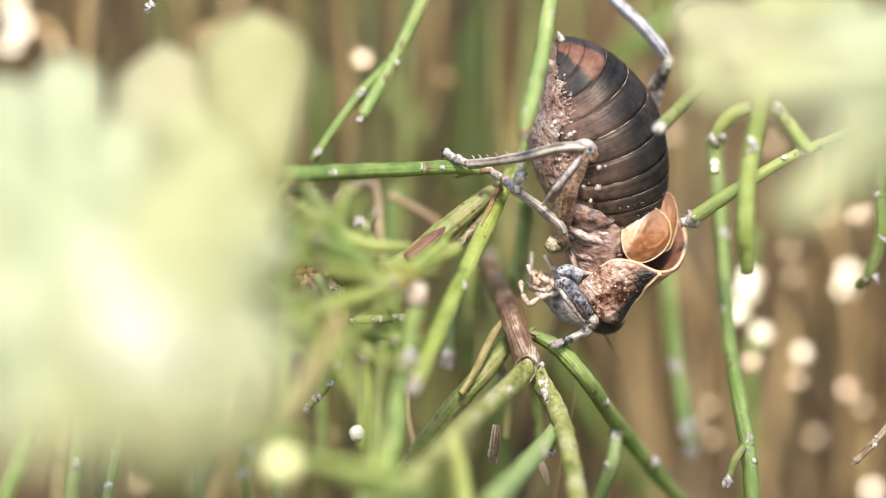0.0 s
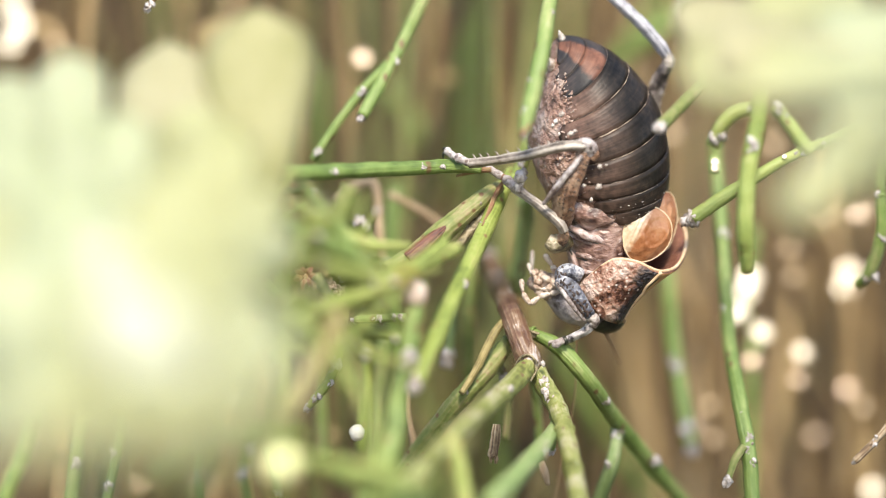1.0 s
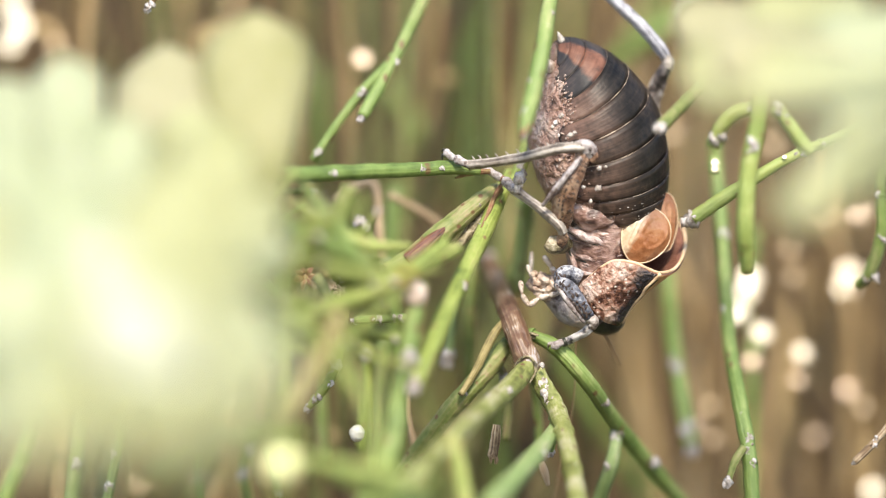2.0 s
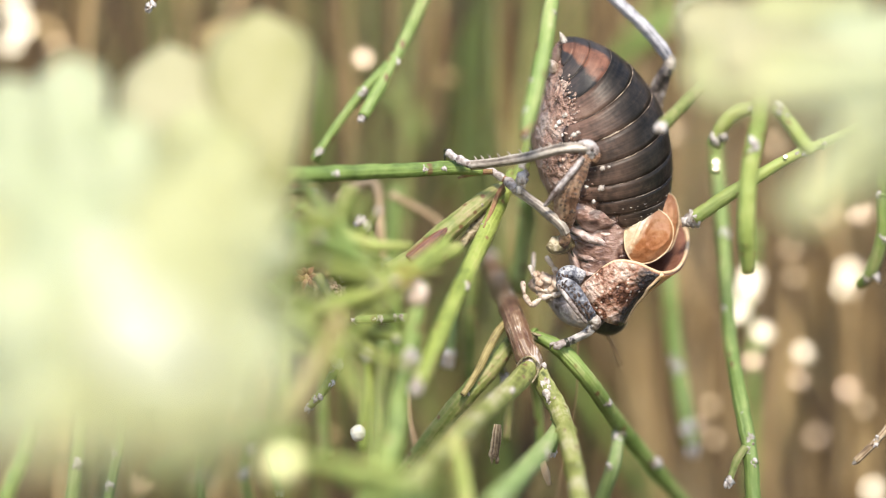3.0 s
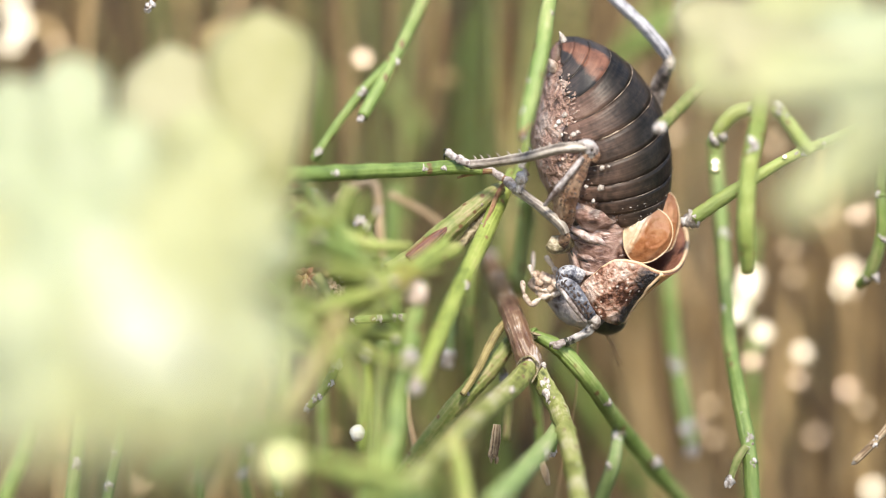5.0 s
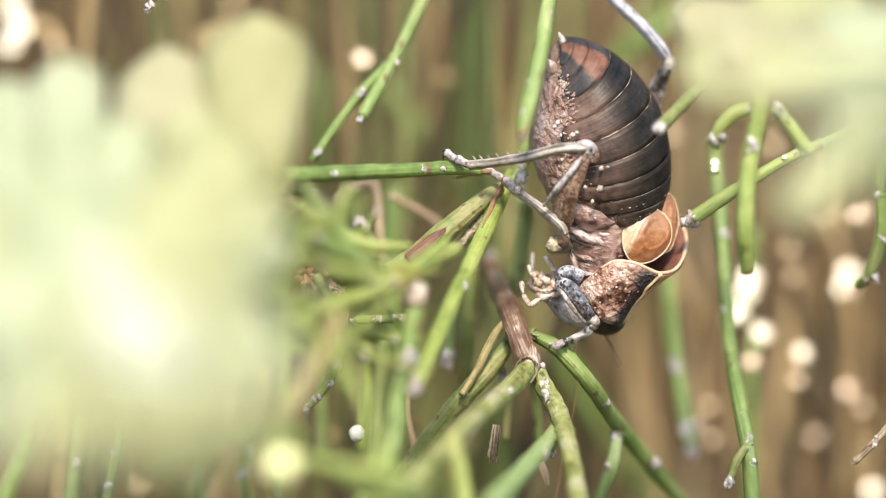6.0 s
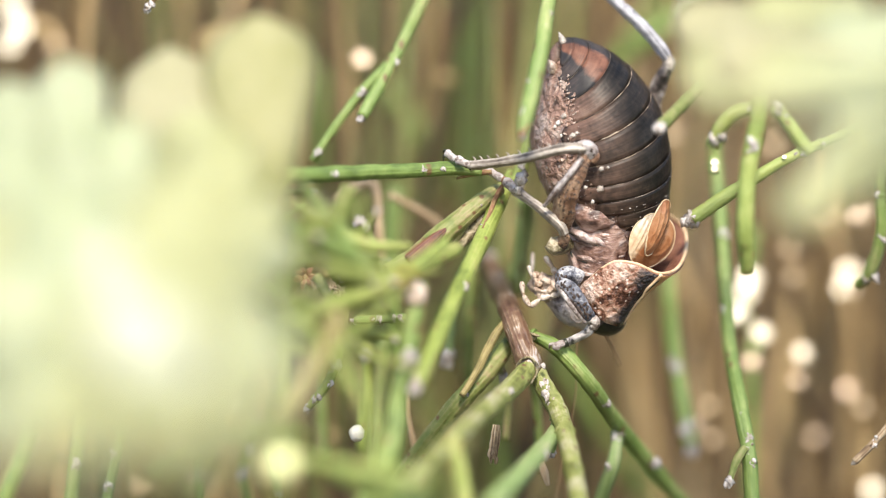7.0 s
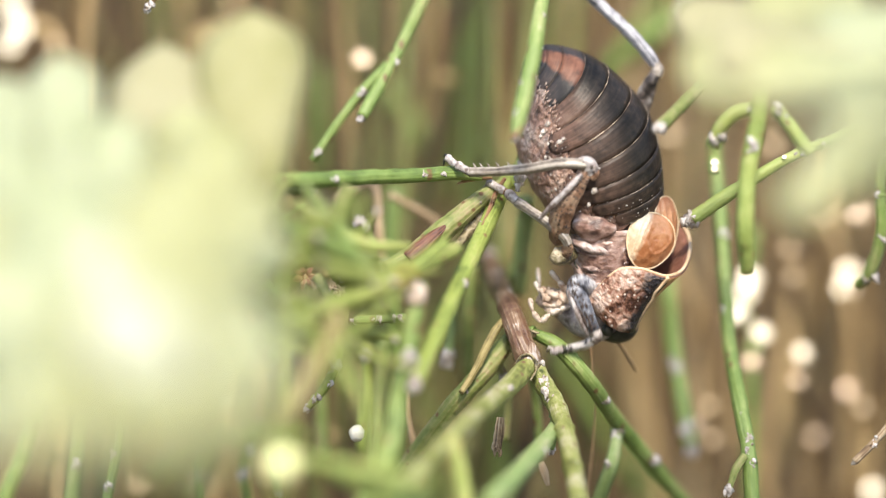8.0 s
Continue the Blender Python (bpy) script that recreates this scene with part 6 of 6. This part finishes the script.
        walk(wing, [(0.0, still), (0.3, opened(-0.06)), (0.6, opened(0.06)), (1.0, opened(0.1)), (1.5, opened(-0.06)), (3.0, opened(0.06)), (3.4, opened(0.03)), (3.6, opened(0.12)), (4.2, opened(0.1)), (4.5, opened(0.0)),
                    (6.0, opened(0.0)), (6.4, opened(0.06)), (6.5, opened(0.35)), (6.6, opened(0.9)), (6.8, opened(1.0)), (7.5, opened(1.0)), (7.6, opened(0.9)), (7.7, opened(0.6)), (7.8, opened(0.25)), (7.9, opened(0.1)), (8.0, opened(0.14))])

    def carry(ob, rows):
        base = ob.location.copy()
        walk(ob, [(t, Matrix.Translation(base) @ m) for t, m in rows])

    carry(branch, [(t, slide(*s)) for t, s in drift] + [(7.8, slide(*(0.113, -0.056))), (8.0, slide(*(0.056, 0.169)))])
    carry(perch, [(t, slide(*s)) for t, s in drift] + [(7.8, slide(*(0.169, -0.226))), (8.0, slide(*(0.169, -0.620)))])
    carry(front_stem, [(0.0, slide(0, 0)), (1.5, slide(*(-0.056, -0.000))), (3.0, slide(*(0.028, -0.000))), (3.5, slide(*(0.113, -0.056))), (4.0, slide(*(-0.056, -0.056))), (6.0, slide(*(-0.169, -0.056))), (7.6, slide(*(-0.169, -0.056))), (7.8, slide(*(-0.338, -0.113))), (8.0, slide(*(-0.846, -0.226)))])
    carry(side_twig, [(0.0, slide(0, 0)), (3.0, slide(*(0.056, -0.113))), (3.5, slide(*(0.282, -0.113))), (4.5, slide(*(0.169, -0.056))), (7.6, slide(*(0.169, -0.113))), (8.0, slide(*(0.113, -0.902)))])
    carry(chip, [(0.0, slide(0, 0)), (7.6, slide(0, 0)), (8.0, slide(*(0.395, 0.733)))])
    carry(sprig, [(0.0, slide(0, 0)), (0.5, slide(*(-0.122, 0.244))), (1.0, slide(*(0.326, 0.204))), (1.5, slide(*(0.081, -0.000))), (3.0, slide(*(0.407, -0.041))), (3.5, slide(*(0.977, 0.244))), (4.0, slide(*(0.407, -0.000))), (4.5, slide(*(0.652, -0.000))),
                  (6.0, slide(*(0.163, -0.122))), (6.5, slide(*(0.244, -0.204))), (7.0, slide(*(0.448, -0.244))), (7.5, slide(*(0.326, -0.204))), (8.0, slide(*(-0.204, 0.041)))])
    carry(sprig_r, [(0.0, slide(0, 0)), (1.0, slide(*(0.000, 0.259))), (1.5, slide(*(0.000, 0.086))), (3.0, slide(*(0.173, -0.130))), (3.5, slide(*(0.216, 0.216))), (4.5, slide(*(0.086, 0.086))), (6.0, slide(*(0.043, 0.259))), (7.0, slide(*(0.086, -0.130))), (7.5, slide(*(0.086, -0.259))), (8.0, slide(*(0.000, 0.259)))])


motions()
